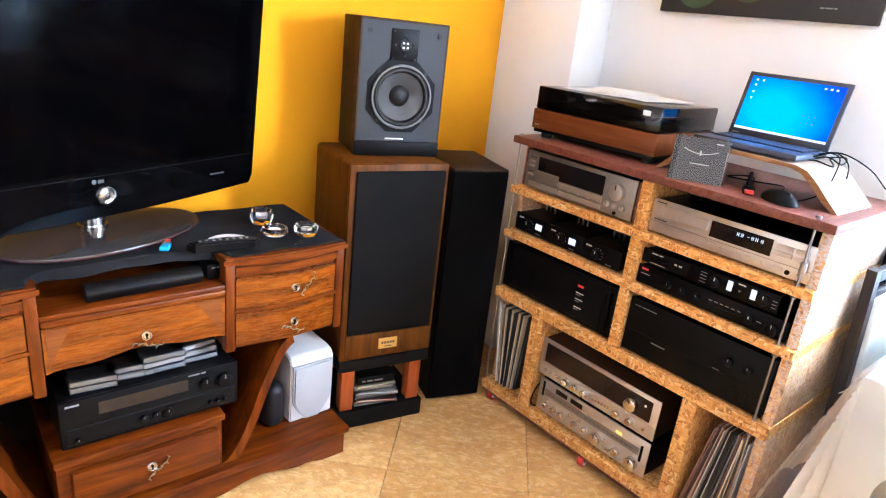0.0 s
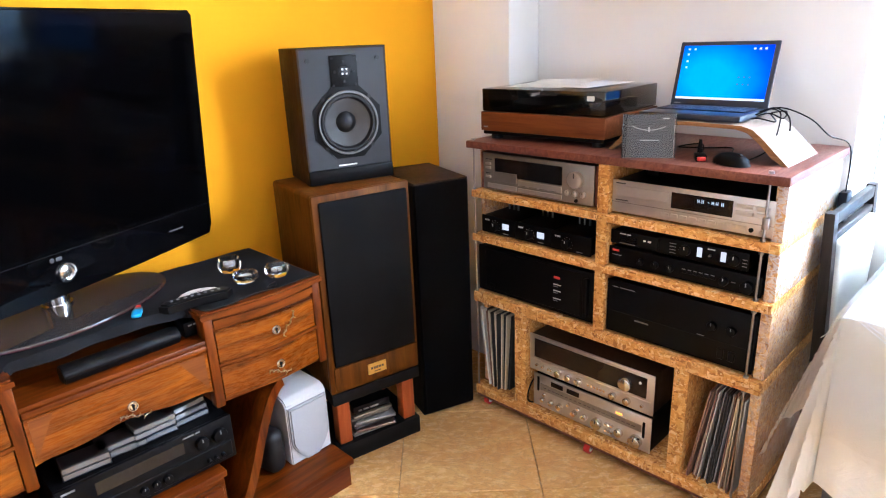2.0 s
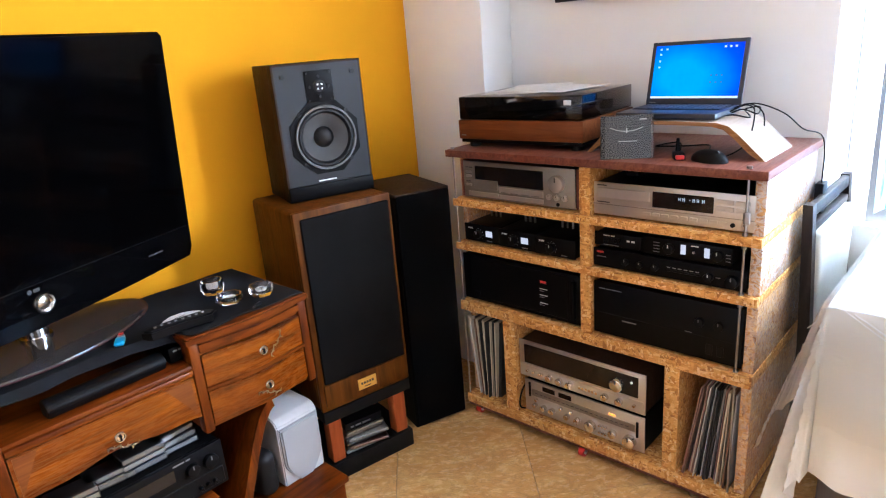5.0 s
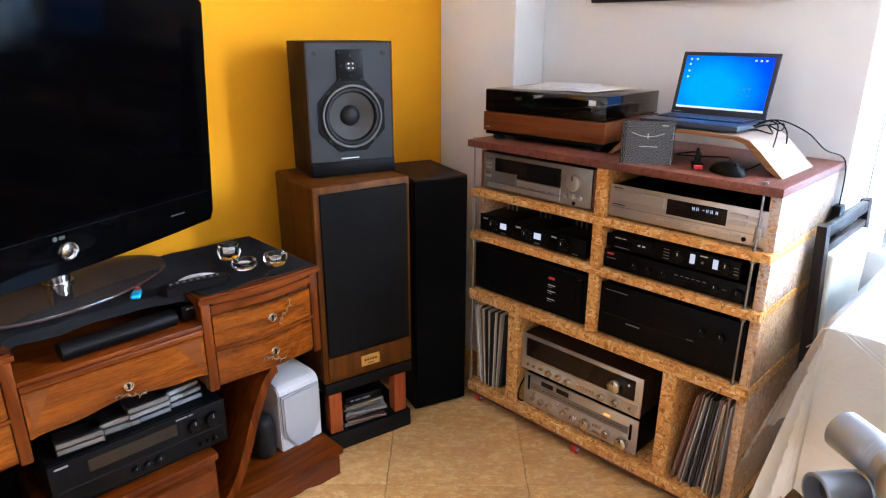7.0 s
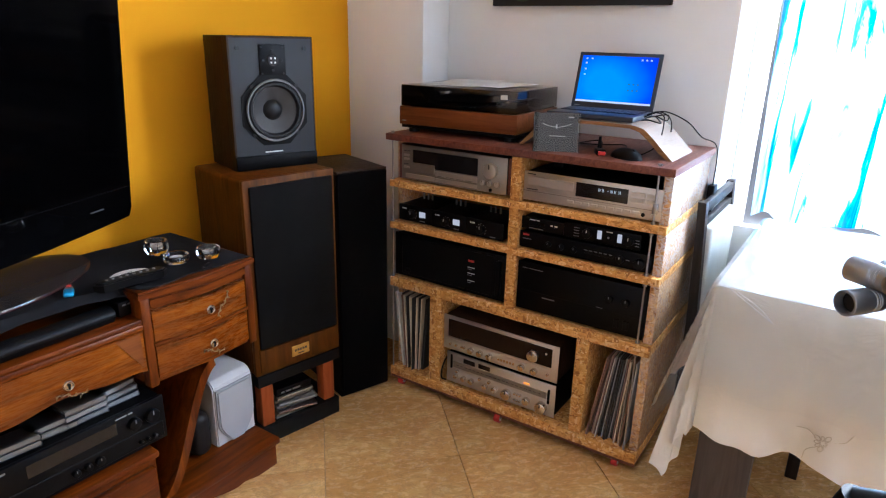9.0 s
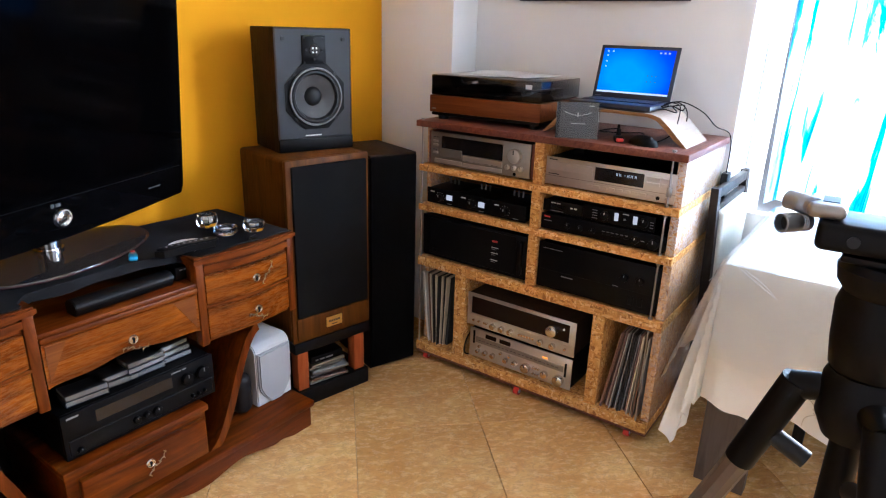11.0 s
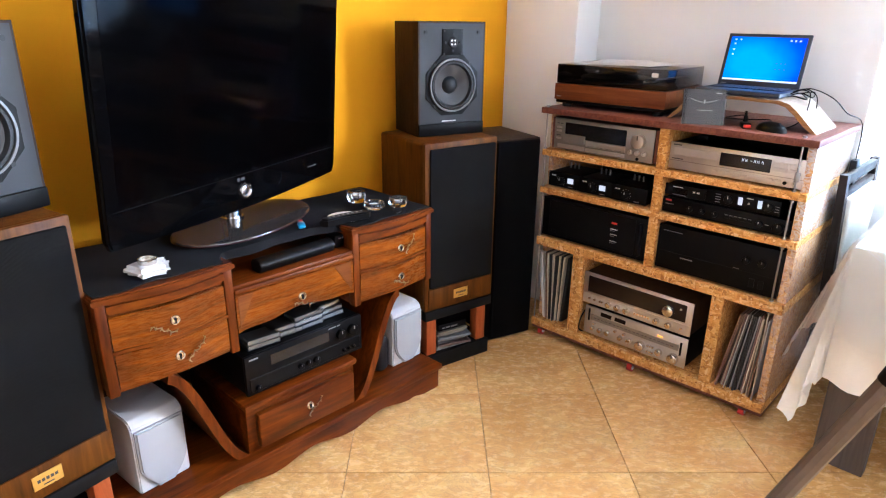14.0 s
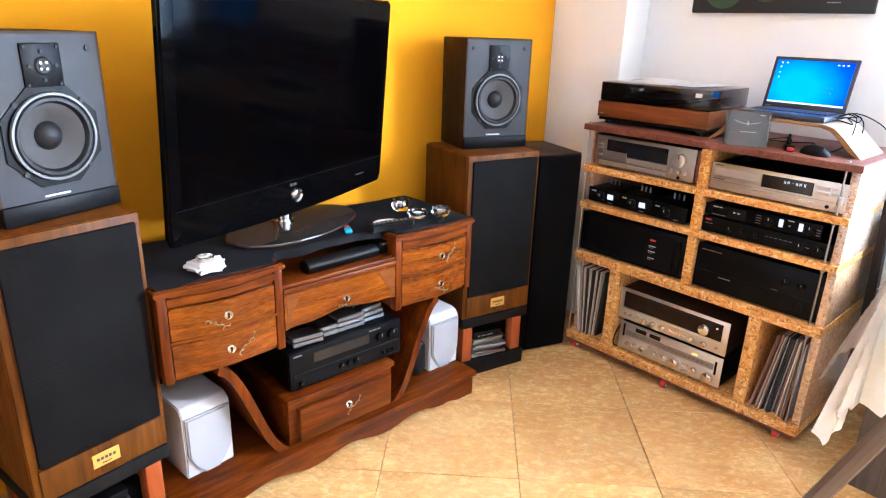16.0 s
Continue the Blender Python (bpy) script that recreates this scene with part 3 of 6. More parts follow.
# three small black half-width units in a row
for k in range(3):
    u = unit("phono_preamplifier", 0.022 + k * 0.152, 0.03 - 0.004 * k, 0.69, 0.150, 0.068, 0.18, BLACK_METAL, BLACK_METAL, "small black headphone preamplifier with a round knob", "preamplifier", 0.006)
    tagged(u, group="row of small preamplifiers")
    knob(u, 0.062, 0.033, 0.015, 0.014, BLACK, MARK, name="volume_knob")
    part("lettering", bars(bm_new(), 0.016, 0.050, [0.006, 0.012], 0.005, 0.002), MARK, u)
    part("lettering", bars(bm_new(), 0.098, 0.012, [0.022], 0.003, 0.002), MARK_DIM, u)
    for a in range(9):
        an = radians(-130 + a * 32)
        part("tick", cube(0.062 + 0.020 * math.sin(an) - 0.0008, 0.062 + 0.020 * math.sin(an) + 0.0008, -0.0006, 0.001, 0.033 + 0.020 * math.cos(an) - 0.0008, 0.033 + 0.020 * math.cos(an) + 0.0008), MARK, u)
    if k < 2:
        part("meter", cube(0.094, 0.122, -0.001, 0.002, 0.028, 0.049), VU_GLOW, u, "white lit meter face")
    for x in (0.03, 0.05, 0.07):
        part("plug", rod(bm_new(), (x, 0.12, 0.066), (x, 0.12, 0.088), 0.004), STEEL, u)

# wide black power amplifier
u = unit("power_amplifier", 0.012, 0.02, 0.467, 0.484, 0.180, 0.38, BLACK_METAL, BLACK_METAL, "large black power amplifier with red and white printed marks", "amplifier", 0.010)
part("front_plate", cube(0.035, 0.435, -0.003, 0.002, 0.022, 0.170, 0.0015, 1), BLACK, u)
part("mark", cube(0.332, 0.356, -0.004, -0.002, 0.130, 0.138), MARK_RED, u, "red printed mark")
for z in (0.108, 0.086, 0.058):
    part("lettering", bars(bm_new(), 0.330, z, [0.03], 0.003, 0.002, -0.004), MARK, u)
    part("lettering", bars(bm_new(), 0.330, z - 0.007, [0.018], 0.002, 0.002, -0.004), MARK_DIM, u)
part("handle", cube(0.450, 0.466, -0.018, 0.002, 0.03, 0.16, 0.004), BLACK_METAL, u)
part("power_button", cube(0.05, 0.075, -0.006, 0, 0.03, 0.045, 0.002, 1), BLACK, u)

# black integrated amplifier with a row of knobs
u = unit("integrated_amplifier", 0.541, 0.018, 0.69, 0.440, 0.062, 0.28, BLACK_METAL, BLACK_METAL, "slim black integrated amplifier with a row of small knobs", "amplifier", 0.006)
part("mark", bars(bm_new(), 0.012, 0.048, [0.022], 0.006), MARK_RED, u, "red printed mark")
part("lettering", bars(bm_new(), 0.012, 0.036, [0.03], 0.002), MARK_DIM, u)
for x in (0.105, 0.15, 0.195):
    knob(u, x, 0.032, 0.010, 0.012, BLACK, MARK_DIM)
for k in range(6):
    button(u, 0.230 + k * 0.016, 0.242 + k * 0.016, 0.028, 0.034, BLACK)
part("lettering", bars(bm_new(), 0.228, 0.038, [0.010] * 6, 0.002, 0.006), MARK_DIM, u)
knob(u, 0.345, 0.032, 0.012, 0.014, BLACK, MARK)
knob(u, 0.405, 0.030, 0.017, 0.016, BLACK, MARK_DIM)
part("lettering", bars(bm_new(), 0.362, 0.032, [0.012], 0.002), MARK_DIM, u)
# small units on top of it
u = unit("tuner", 0.538, 0.03, 0.753, 0.150, 0.046, 0.16, BLACK_METAL, BLACK_METAL, "small black digital converter box with tiny pale marks", "hi-fi unit", 0.004)
part("display", cube(0.03, 0.085, -0.001, 0.002, 0.012, 0.032), DISPLAY, u)
part("lettering", bars(bm_new(), 0.03, 0.036, [0.02, 0.012], 0.003), MARK, u)
part("lettering", bars(bm_new(), 0.105, 0.026, [0.008, 0.010], 0.005, 0.006), MARK, u)
part("lettering", bars(bm_new(), 0.03, 0.008, [0.05], 0.002), MARK_DIM, u)
u = unit("headphone_amplifier", 0.692, 0.024, 0.753, 0.248, 0.054, 0.18, BLACK_METAL, BLACK_METAL, "black meter unit with two lit white meters and knobs", "hi-fi unit", 0.004)
for x in (0.112, 0.176):
    part("meter", cube(x, x + 0.014, -0.001, 0.002, 0.018, 0.045), VU_GLOW, u, "white lit meter face")
knob(u, 0.080, 0.029, 0.015, 0.012, BLACK, MARK)
knob(u, 0.212, 0.029, 0.015, 0.012, BLACK, MARK)
for z in (0.040, 0.031, 0.022, 0.013):
    part("lettering", bars(bm_new(), 0.034, z, [0.018], 0.002), MARK_DIM, u)
for z in (0.034, 0.025, 0.016):
    part("lettering", bars(bm_new(), 0.232, z, [0.012], 0.002), MARK_DIM, u)
part("lettering", bars(bm_new(), 0.140, 0.044, [0.02], 0.003), MARK, u)
part("switch", cube(0.146, 0.151, -0.006, 0, 0.026, 0.031), STEEL, u)

# tall black power amplifier with two dials
u = unit("power_amplifier", 0.543, 0.015, 0.467, 0.440, 0.180, 0.38, BLACK_METAL, BLACK_METAL, "large plain black power amplifier with two small dials", "amplifier", 0.010)
part("groove", cube(0.012, 0.428, -0.001, 0.002, 0.078, 0.080), BLACK_MATT, u)
part("lettering", bars(bm_new(), 0.018, 0.158, [0.02, 0.05], 0.0022), MARK_DIM, u)
part("lettering", bars(bm_new(), 0.095, 0.064, [0.045], 0.004), MARK_DIM, u)
part("lettering", bars(bm_new(), 0.285, 0.082, [0.02], 0.002), MARK_DIM, u)
for x in (0.325, 0.378):
    knob(u, x, 0.120, 0.013, 0.012, BLACK, MARK_DIM)
for x in (0.345, 0.375):
    button(u, x, x + 0.018, 0.030, 0.060, BLACK)

# two vintage silver receivers, one on the other
u = unit("vintage_receiver", 0.262, 0.02, 0.08, 0.452, 0.138, 0.32, SILVER, BLACK_METAL, "vintage silver receiver with knobs below a pale tuning dial", "receiver", 0.012)
part("dial", cube(0.030, 0.420, -0.002, 0.003, 0.078, 0.104, 0.001, 1), SILVER_DARK, u, "pale tuning scale")
part("dial_line", bars(bm_new(), 0.045, 0.090, [0.012] * 20, 0.0018, 0.006, -0.003), MARK_DARK, u)
part("dial_end", cube(0.018, 0.026, -0.004, 0.002, 0.072, 0.128, 0.001, 1), BLACK, u)
part("dial_end", cube(0.424, 0.432, -0.004, 0.002, 0.062, 0.118, 0.001, 1), BLACK, u)
for x in (0.075, 0.14):
    part("meter", cube(x, x + 0.05, -0.002, 0.003, 0.108, 0.126, 0.001, 1), BROWN_DISPLAY, u)
part("pilot_lamp", cube(0.33, 0.352, -0.003, 0.002, 0.110, 0.116), AMBER_GLOW, u, "amber lamp")
for x, r in ((0.045, 0.008), (0.08, 0.010), (0.115, 0.011), (0.175, 0.010), (0.215, 0.011), (0.345, 0.014)):
    knob(u, x, 0.045, r, 0.016, NICKEL, MARK_DARK)
knob(u, 0.265, 0.045, 0.019, 0.020, NICKEL, MARK_DARK)
knob(u, 0.405, 0.042, 0.021, 0.022, NICKEL, MARK_DARK)
for k in range(3):
    for z in (0.032, 0.056):
        knob(u, 0.297 + k * 0.011, z, 0.0045, 0.008, NICKEL, MARK_DARK, name="push_button")
for x in (0.05, 0.15, 0.19):
    knob(u, x, 0.066, 0.006, 0.010, NICKEL, MARK_DARK)
u = unit("vintage_receiver", 0.246, 0.018, 0.218, 0.470, 0.150, 0.36, SILVER, VENEER_DARK, "vintage silver receiver with dark tuning glass and wooden case", "receiver", 0.012)
part("dial_glass", cube(0.022, 0.446, -0.003, 0.003, 0.066, 0.136, 0.0015, 1), BROWN_DISPLAY, u, "dark brown tuning glass")
part("lower_strip", cube(0.006, 0.464, -0.002, 0.003, 0.018, 0.058, 0.001, 1), SILVER, u)
knob(u, 0.380, 0.098, 0.022, 0.022, NICKEL, MARK_DARK, y=-0.003)
part("lens", cyl(bm_new(), 0.425, -0.004, 0.115, 0.004, 0.003, "y", 12), WHITE_PLASTIC, u)
for x in (0.125, 0.165, 0.205, 0.335, 0.385):
    knob(u, x, 0.036, 0.012, 0.018, NICKEL, MARK_DARK)
for x in (0.035, 0.06, 0.085, 0.095, 0.435):
    knob(u, x, 0.038, 0.005, 0.010, NICKEL, MARK_DARK)
for k in range(6):
    button(u, 0.236 + k * 0.012, 0.245 + k * 0.012, 0.030, 0.040, NICKEL)
b = tube(bm_new(), [(0.252, 0.03, 0.085), (0.244, 0.012, 0.10), (0.242, 0.02, 0.14), (0.25, 0.05, 0.18), (0.258, 0.12, 0.15)], 0.003)
single("cable", b, BLACK, rack_pose(0, 0, 0), "black looped cable beside the receivers", "cable")

# ---- records ----
SLEEVES = [Mat("record_sleeve_" + n, c, 0.55).m for n, c in (
    ("white", (0.62, 0.60, 0.56)), ("grey", (0.28, 0.28, 0.28)), ("black", (0.03, 0.03, 0.03)), ("brown", (0.20, 0.11, 0.07)),
    ("cream", (0.55, 0.48, 0.36)), ("blue", (0.10, 0.14, 0.20)), ("rose", (0.36, 0.20, 0.17)), ("clear", (0.45, 0.46, 0.47)))]
rnd = random.Random(4)


def records(x0, count, step, z, lean0, lean1, picks):
    for k in range(count):
        lean = lean0 + (lean1 - lean0) * k / max(1, count - 1) + rnd.uniform(-0.8, 0.8)
        w = rnd.choice((0.0028, 0.0035, 0.005))
        depth = rnd.uniform(0.012, 0.045)
        b = cube(-w / 2, w / 2, depth, depth + 0.313, 0.0, 0.313 - rnd.uniform(0, 0.004), 0.0008, 1)
        x = x0 + step * k
        m = rack_pose(x, 0, z + 0.001 + abs(math.sin(radians(lean))) * w) @ Matrix.Rotation(radians(lean), 4, "Y")
        single("record_sleeve", b, SLEEVES[rnd.choice(picks)], m, "vinyl record in a worn card sleeve standing in the rack", "record", "records in the rack")


records(0.036, 15, 0.0068, 0.08, -7, 4, (0, 0, 2, 4, 2, 3, 0, 0))
records(0.836, 27, 0.0046, 0.08, 9, 2.5, (2, 1, 3, 2, 6, 2, 3, 7, 2, 4, 2, 0, 6, 2))
b = cube(-0.002, 0.002, 0.012, 0.32, 0, 0.314, 0.001, 1)
single("record_sleeve", b, SLEEVES[7], rack_pose(0.968, 0, 0.081) @ Matrix.Rotation(radians(2), 4, "Y"), "vinyl record in a clear plastic sleeve", "record", "records in the rack")

# ---- on the rack's top ----
TT = 1.022
tt = thing("turntable", rack_pose(0.004, 0.055, TT, 3), "teak record player with a smoked dust cover and papers on it", "turntable")
for x in (0.04, 0.43):
    for y in (0.04, 0.31):
        part("foot", cyl(bm_new(), x, y, 0.009, 0.02, 0.018, "z", 16), CONE_DARK, tt)
part("underside", cube(0.006, 0.464, 0.006, 0.354, 0.016, 0.028, 0.002), BLACK, tt)
part("plinth", cube(0, 0.47, 0, 0.36, 0.028, 0.092, 0.003), TEAK, tt, "orange teak plinth")
part("deck_plate", cube(0.012, 0.458, 0.012, 0.348, 0.0925, 0.098, 0.001), BLACK_METAL, tt)
b = bm_new()
lathe(b, [(0, 0.118), (0.148, 0.118), (0.152, 0.114), (0.15, 0.104), (0, 0.104)], Matrix.Translation((0.19, 0.18, 0)), 48)
part("platter", b, CONE_DARK, tt)
arm = part("tonearm", rod(bm_new(), (0.41, 0.29, 0.125), (0.37, 0.09, 0.122), 0.004), STEEL, tt)
part("pivot", cyl(bm_new(), 0.41, 0.28, 0.112, 0.022, 0.03, "z", 20), BLACK, arm)
part("headshell", cube(0.355, 0.382, 0.06, 0.10, 0.115, 0.128, 0.003), BLACK, arm)
b = cube(0.004, 0.466, 0.004, 0.356, 0.094, 0.168, 0.004)
bmesh.ops.delete(b, geom=[f for f in b.faces if f.calc_center_median().z < 0.0945], context="FACES")
part("dust_cover", b, SMOKED, tt, "smoked clear dust cover")
for x in (0.10, 0.37):
    part("hinge", cube(x - 0.02, x + 0.02, 0.352, 0.366, 0.08, 0.12, 0.002), BLACK, tt)
part("lettering", bars(bm_new(), 0.012, 0.040, [0.018], 0.004), MARK_DIM, tt)
part("label_sticker", cube(0.405, 0.43, 0.0025, 0.0035, 0.140, 0.155), MARK, tt)
for k, (x, y, tw) in enumerate(((0.06, 0.06, 4), (0.16, 0.10, -9), (0.10, 0.09, 14))):
    b = cube(0, 0.21, 0, 0.25, 0, 0.0012)
    for v in b.verts:
        v.co.z += 0.0015 * math.sin(v.co.x * 40)
    single("paper_sheet", b, PAPER, rack_pose(0.004, 0.055, TT, 3) @ pose(x, y, 0.1685 + k * 0.0022, 0, 0, tw), "loose printed sheet of paper lying on the dust cover", "paper", "papers on the record player")

# bent-plywood laptop riser
ris = thing("laptop_riser", rack_pose(0.475, 0.10, TT), "pale bent-plywood laptop riser", "stand")
prof = [(0.0, 0.0), (0.03, 0.03), (0.06, 0.064), (0.09, 0.086), (0.12, 0.094), (0.26, 0.096), (0.38, 0.094), (0.41, 0.086), (0.44, 0.062), (0.475, 0.028), (0.505, 0.0)]
lower = [(x + (0.012 if x < 0.2 else -0.012), max(0.0, z - 0.010)) if 0 < k < len(prof) - 1 else ((x + 0.014, 0) if k == 0 else (x - 0.014, 0)) for k, (x, z) in enumerate(prof)]
b = bm_new()
ring = []
for y in (0.0, 0.235):
    ring.append(([b.verts.new((x, y, z)) for x, z in prof], [b.verts.new((x, y, z)) for x, z in lower]))
(ua, la), (ub, lb) = ring
for k in range(len(prof) - 1):
    for f in ((ua[k], ua[k + 1], ub[k + 1], ub[k]), (la[k + 1], la[k], lb[k], lb[k + 1]), (ua[k + 1], ua[k], la[k], la[k + 1]), (ub[k], ub[k + 1], lb[k + 1], lb[k])):
        b.faces.new(f)
b.faces.new((ua[0], ub[0], lb[0], la[0])), b.faces.new((ub[-1], ua[-1], la[-1], lb[-1]))
bmesh.ops.recalc_face_normals(b, faces=b.faces)
shell = part("bent_shell", b, BIRCH, ris)
shell.data.materials.append(PLY_EDGE)
for f in shell.data.polygons:
    if abs(f.normal.y) > 0.9:
        f.material_index = 1


def make_desktop():
    """The laptop's screen: a lit blue picture with a paler beam."""
    m = Mat("lit_blue_desktop", (0, 0, 0), 0.3, Specular_IOR_Level=0.15)
    v = m.coords()
    sep = m.node("SeparateXYZ", Vector=v)
    glow1 = m.node("TexGradient", Vector=m.node("Mapping", Vector=v, Location=(-0.50, 0, -0.50), Scale=(4.6, 0, 6)).outputs[0])
    glow1.gradient_type = "SPHERICAL"
    col = m.ramp(m.maths("ADD", glow1.outputs[1], m.maths("MULTIPLY", m.noise(v, 9, 2), 0.25)), (0.08, (0.0, 0.012, 0.60)), (0.38, (0.0, 0.075, 0.85)), (0.85, (0.0, 0.32, 1.0)))
    m.set("Emission Color", col).set("Emission Strength", 1.0)
    return m.m


lap = thing("laptop", rack_pose(0.560, 0.115, TT + 0.096), "open dark laptop with a lit blue desktop on a plywood riser", "laptop")
part("keyboard_base", cube(0, 0.285, 0, 0.195, 0.003, 0.019, 0.003), NAVY, lap)
part("keyboard", cube(0.015, 0.27, 0.075, 0.18, 0.019, 0.0202), BLACK, lap)
for r_ in range(5):
    for c_ in range(12):
        part("key", cube(0.018 + c_ * 0.0208, 0.036 + c_ * 0.0208, 0.08 + r_ * 0.0196, 0.096 + r_ * 0.0196, 0.0202, 0.0222), NAVY, lap)
part("touchpad", cube(0.10, 0.185, 0.012, 0.068, 0.019, 0.0196), NAVY, lap)
lid = part("lid", cube(0, 0.285, 0, 0.007, 0, 0.190, 0.003), NAVY, lap, "dark lid and screen bezel")
lid.matrix_local = pose(0, 0.192, 0.016, -15)
part("screen", cube(0.013, 0.272, -0.0012, 0.001, 0.022, 0.178), make_desktop(), lid, "lit blue screen")
part("taskbar", cube(0.013, 0.272, -0.0016, -0.0011, 0.022, 0.028), glow("lit_taskbar", (0.7, 0.85, 1.0), 0.9), lid)
for k, (x, z) in enumerate(((0.03, 0.165), (0.03, 0.15), (0.03, 0.13), (0.03, 0.112), (0.048, 0.165), (0.19, 0.085), (0.205, 0.085), (0.22, 0.085), (0.19, 0.065), (0.205, 0.065), (0.22, 0.065), (0.25, 0.165), (0.235, 0.165), (0.22, 0.165))):
    part("icon", cube(x - 0.003, x + 0.003, -0.0016, -0.0011, z, z + 0.005), glow("lit_icon", (0.05, 0.16, 0.35) if 4 < k < 11 else (0.75, 0.85, 0.9), 0.8), lid)
part("mark", bars(bm_new(), 0.012, 0.008, [0.02], 0.003, 0.002, -0.001), MARK_DIM, lid)

# compact disc leaning on the riser
cd = thing("cd_case", pose(1.690, 0.905, TT) @ pose(0, 0, 0, 0, 0, -62) @ pose(0, 0, 0, -20), "compact disc in a clear case with a grey cover, leaning", "cd")
part("booklet", cube(-0.058, 0.066, 0.003, 0.005, 0.003, 0.122), speckled("dark_grey_cover_print", (0.034, 0.034, 0.035), 0.5, amount=0.15, scale=20), cd, "grey printed booklet")
part("spine_tray", cube(-0.069, -0.058, 0.001, 0.009, 0.002, 0.123), BLACK, cd)
part("case_shell", cube(-0.071, 0.071, 0, 0.010, 0, 0.125, 0.0015, 1), CASE, cd, "clear hard plastic case")
b = bm_new()
for x in range(-10, 11):
    box(b, x * 0.0042 - 0.002, x * 0.0042 + 0.002, 0.0022, 0.0028, 0.078 + 0.010 * abs(x / 10) ** 2 - (0.0 if x else 0.004), 0.080 + 0.010 * abs(x / 10) ** 2 + (0.0 if x else 0.008))
part("cover_emblem", b, MARK, cd, "pale winged emblem")
part("lettering", bars(bm_new(), -0.022, 0.050, [0.05], 0.002, 0.002, 0.0022), MARK, cd)
part("lettering", bars(bm_new(), 0.035, 0.110, [0.018], 0.003, 0.002, 0.0022), MARK, cd)

# mouse, dongle and cables
ms = thing("computer_mouse", rack_pose(0.852, 0.070, TT, 62), "black computer mouse on the rack's top", "mouse")
b = bm_new()
bmesh.ops.create_uvsphere(b, u_segments=24, v_segments=12, radius=1)
for v in b.verts:
    v.co = Vector((v.co.x * 0.034, v.co.y * 0.058, max(0.0, v.co.z) * 0.030 + 0.001))
part("shell", b, BLACK, ms)
part("scroll_wheel", cyl(bm_new(), 0, -0.028, 0.024, 0.007, 0.006, "x", 14), CONE_DARK, ms)
dg = thing("usb_adapter", rack_pose(0.762, 0.085, TT, 30), "black plug adapter with a red end and a short cable", "adapter")
part("body", cube(-0.014, 0.014, -0.035, 0.02, 0.0, 0.018, 0.004), BLACK, dg)
part("red_end", cube(-0.011, 0.011, -0.044, -0.033, 0.003, 0.014, 0.002), RED, dg)
part("upright_plug", cyl(bm_new(), 0, 0.01, 0.035, 0.007, 0.036, "z", 12, 0.004), BLACK, dg)
for pts in ([(0.762, 0.10, 1.04), (0.74, 0.14, 1.055), (0.66, 0.17, 1.035), (0.72, 0.22, 1.03), (0.80, 0.2, 1.04), (0.83, 0.12, 1.04)],
            [(0.84, 0.13, 1.035), (0.88, 0.10, 1.03), (0.915, 0.16, 1.06), (0.90, 0.25, 1.13), (0.86, 0.29, 1.14)],
            [(0.845, 0.22, 1.13), (0.90, 0.24, 1.15), (0.965, 0.28, 1.12), (1.0, 0.34, 1.07), (1.033, 0.43, 1.03), (1.035, 0.45, 0.9), (1.032, 0.45, 0.83)],
            [(0.845, 0.20, 1.122), (0.875, 0.17, 1.128), (0.905, 0.20, 1.118), (0.87, 0.26, 1.130)],
            [(0.845, 0.235, 1.125), (0.87, 0.255, 1.132), (0.91, 0.24, 1.122), (0.90, 0.29, 1.135), (0.86, 0.30, 1.128)],
            [(0.845, 0.25, 1.135), (0.88, 0.27, 1.145), (0.92, 0.26, 1.12), (0.90, 0.32, 1.05), (0.84, 0.36, 1.03)]):
    single("cable", tube(bm_new(), pts, 0.0019), BLACK, rack_pose(0, 0, 0), "thin black cable trailing from the laptop", "cable", "laptop cables")
ps = thing("power_strip", rack_pose(1.022, 0.43, 0.80), "black power adapter hanging at the rack's side", "adapter")
part("body", cube(0, 0.024, 0, 0.05, 0, 0.10, 0.004), BLACK, ps)


# ---- loudspeakers ----
def driver(parent, x, z, r, y=0.0):
    """A woofer with a pale ring, a rubber surround, a cone and a dust cap."""
    m = Matrix.Translation((x, y, z)) @ AXIS["y"]
    w = part("woofer", lathe(bm_new(), [(r, 0.004), (r * 0.985, 0.010), (r * 0.93, 0.010), (r * 0.91, 0.003)], m, 48), RING, parent, "pale trim ring")
    part("surround", lathe(bm_new(), [(r * 0.92, 0.004), (r * 0.87, 0.009), (r * 0.80, 0.009), (r * 0.76, 0.002), (r * 0.74, -0.002)], m, 48), CONE_DARK, w)
    part("cone", lathe(bm_new(), [(r * 0.75, -0.001), (r * 0.5, -0.012), (r * 0.3, -0.024)], m, 48), CONE, w, "grey paper cone")
    part("dust_cap", lathe(bm_new(), [(r * 0.33, -0.022), (r * 0.26, -0.012), (r * 0.14, -0.006), (0, -0.004)], m, 32), CONE_DARK, w)


def holed_plate(outer, cx, cz, r, y0, y1, n=48, corners=()):
    """A plate with a round hole; outer(angle) gives how far its rim lies from the hole's middle."""
    b = bm_new()
    loops = []
    turns = sorted([2 * math.pi * k / n for k in range(n)] + [a % (2 * math.pi) for a in corners])
    n = len(turns)
    for y in (y0, y1):
        for far in (False, True):
            loops.append([b.verts.new((cx + (outer(a) if far else r) * math.cos(a), y, cz + (outer(a) if far else r) * math.sin(a))) for a in turns])
    for p, q in ((0, 1), (1, 3), (3, 2), (2, 0)):
        for k in range(n):
            b.faces.new((loops[p][k - 1], loops[p][k], loops[q][k], loops[q][k - 1]))
    bmesh.ops.recalc_face_normals(b, faces=b.faces)
    return b


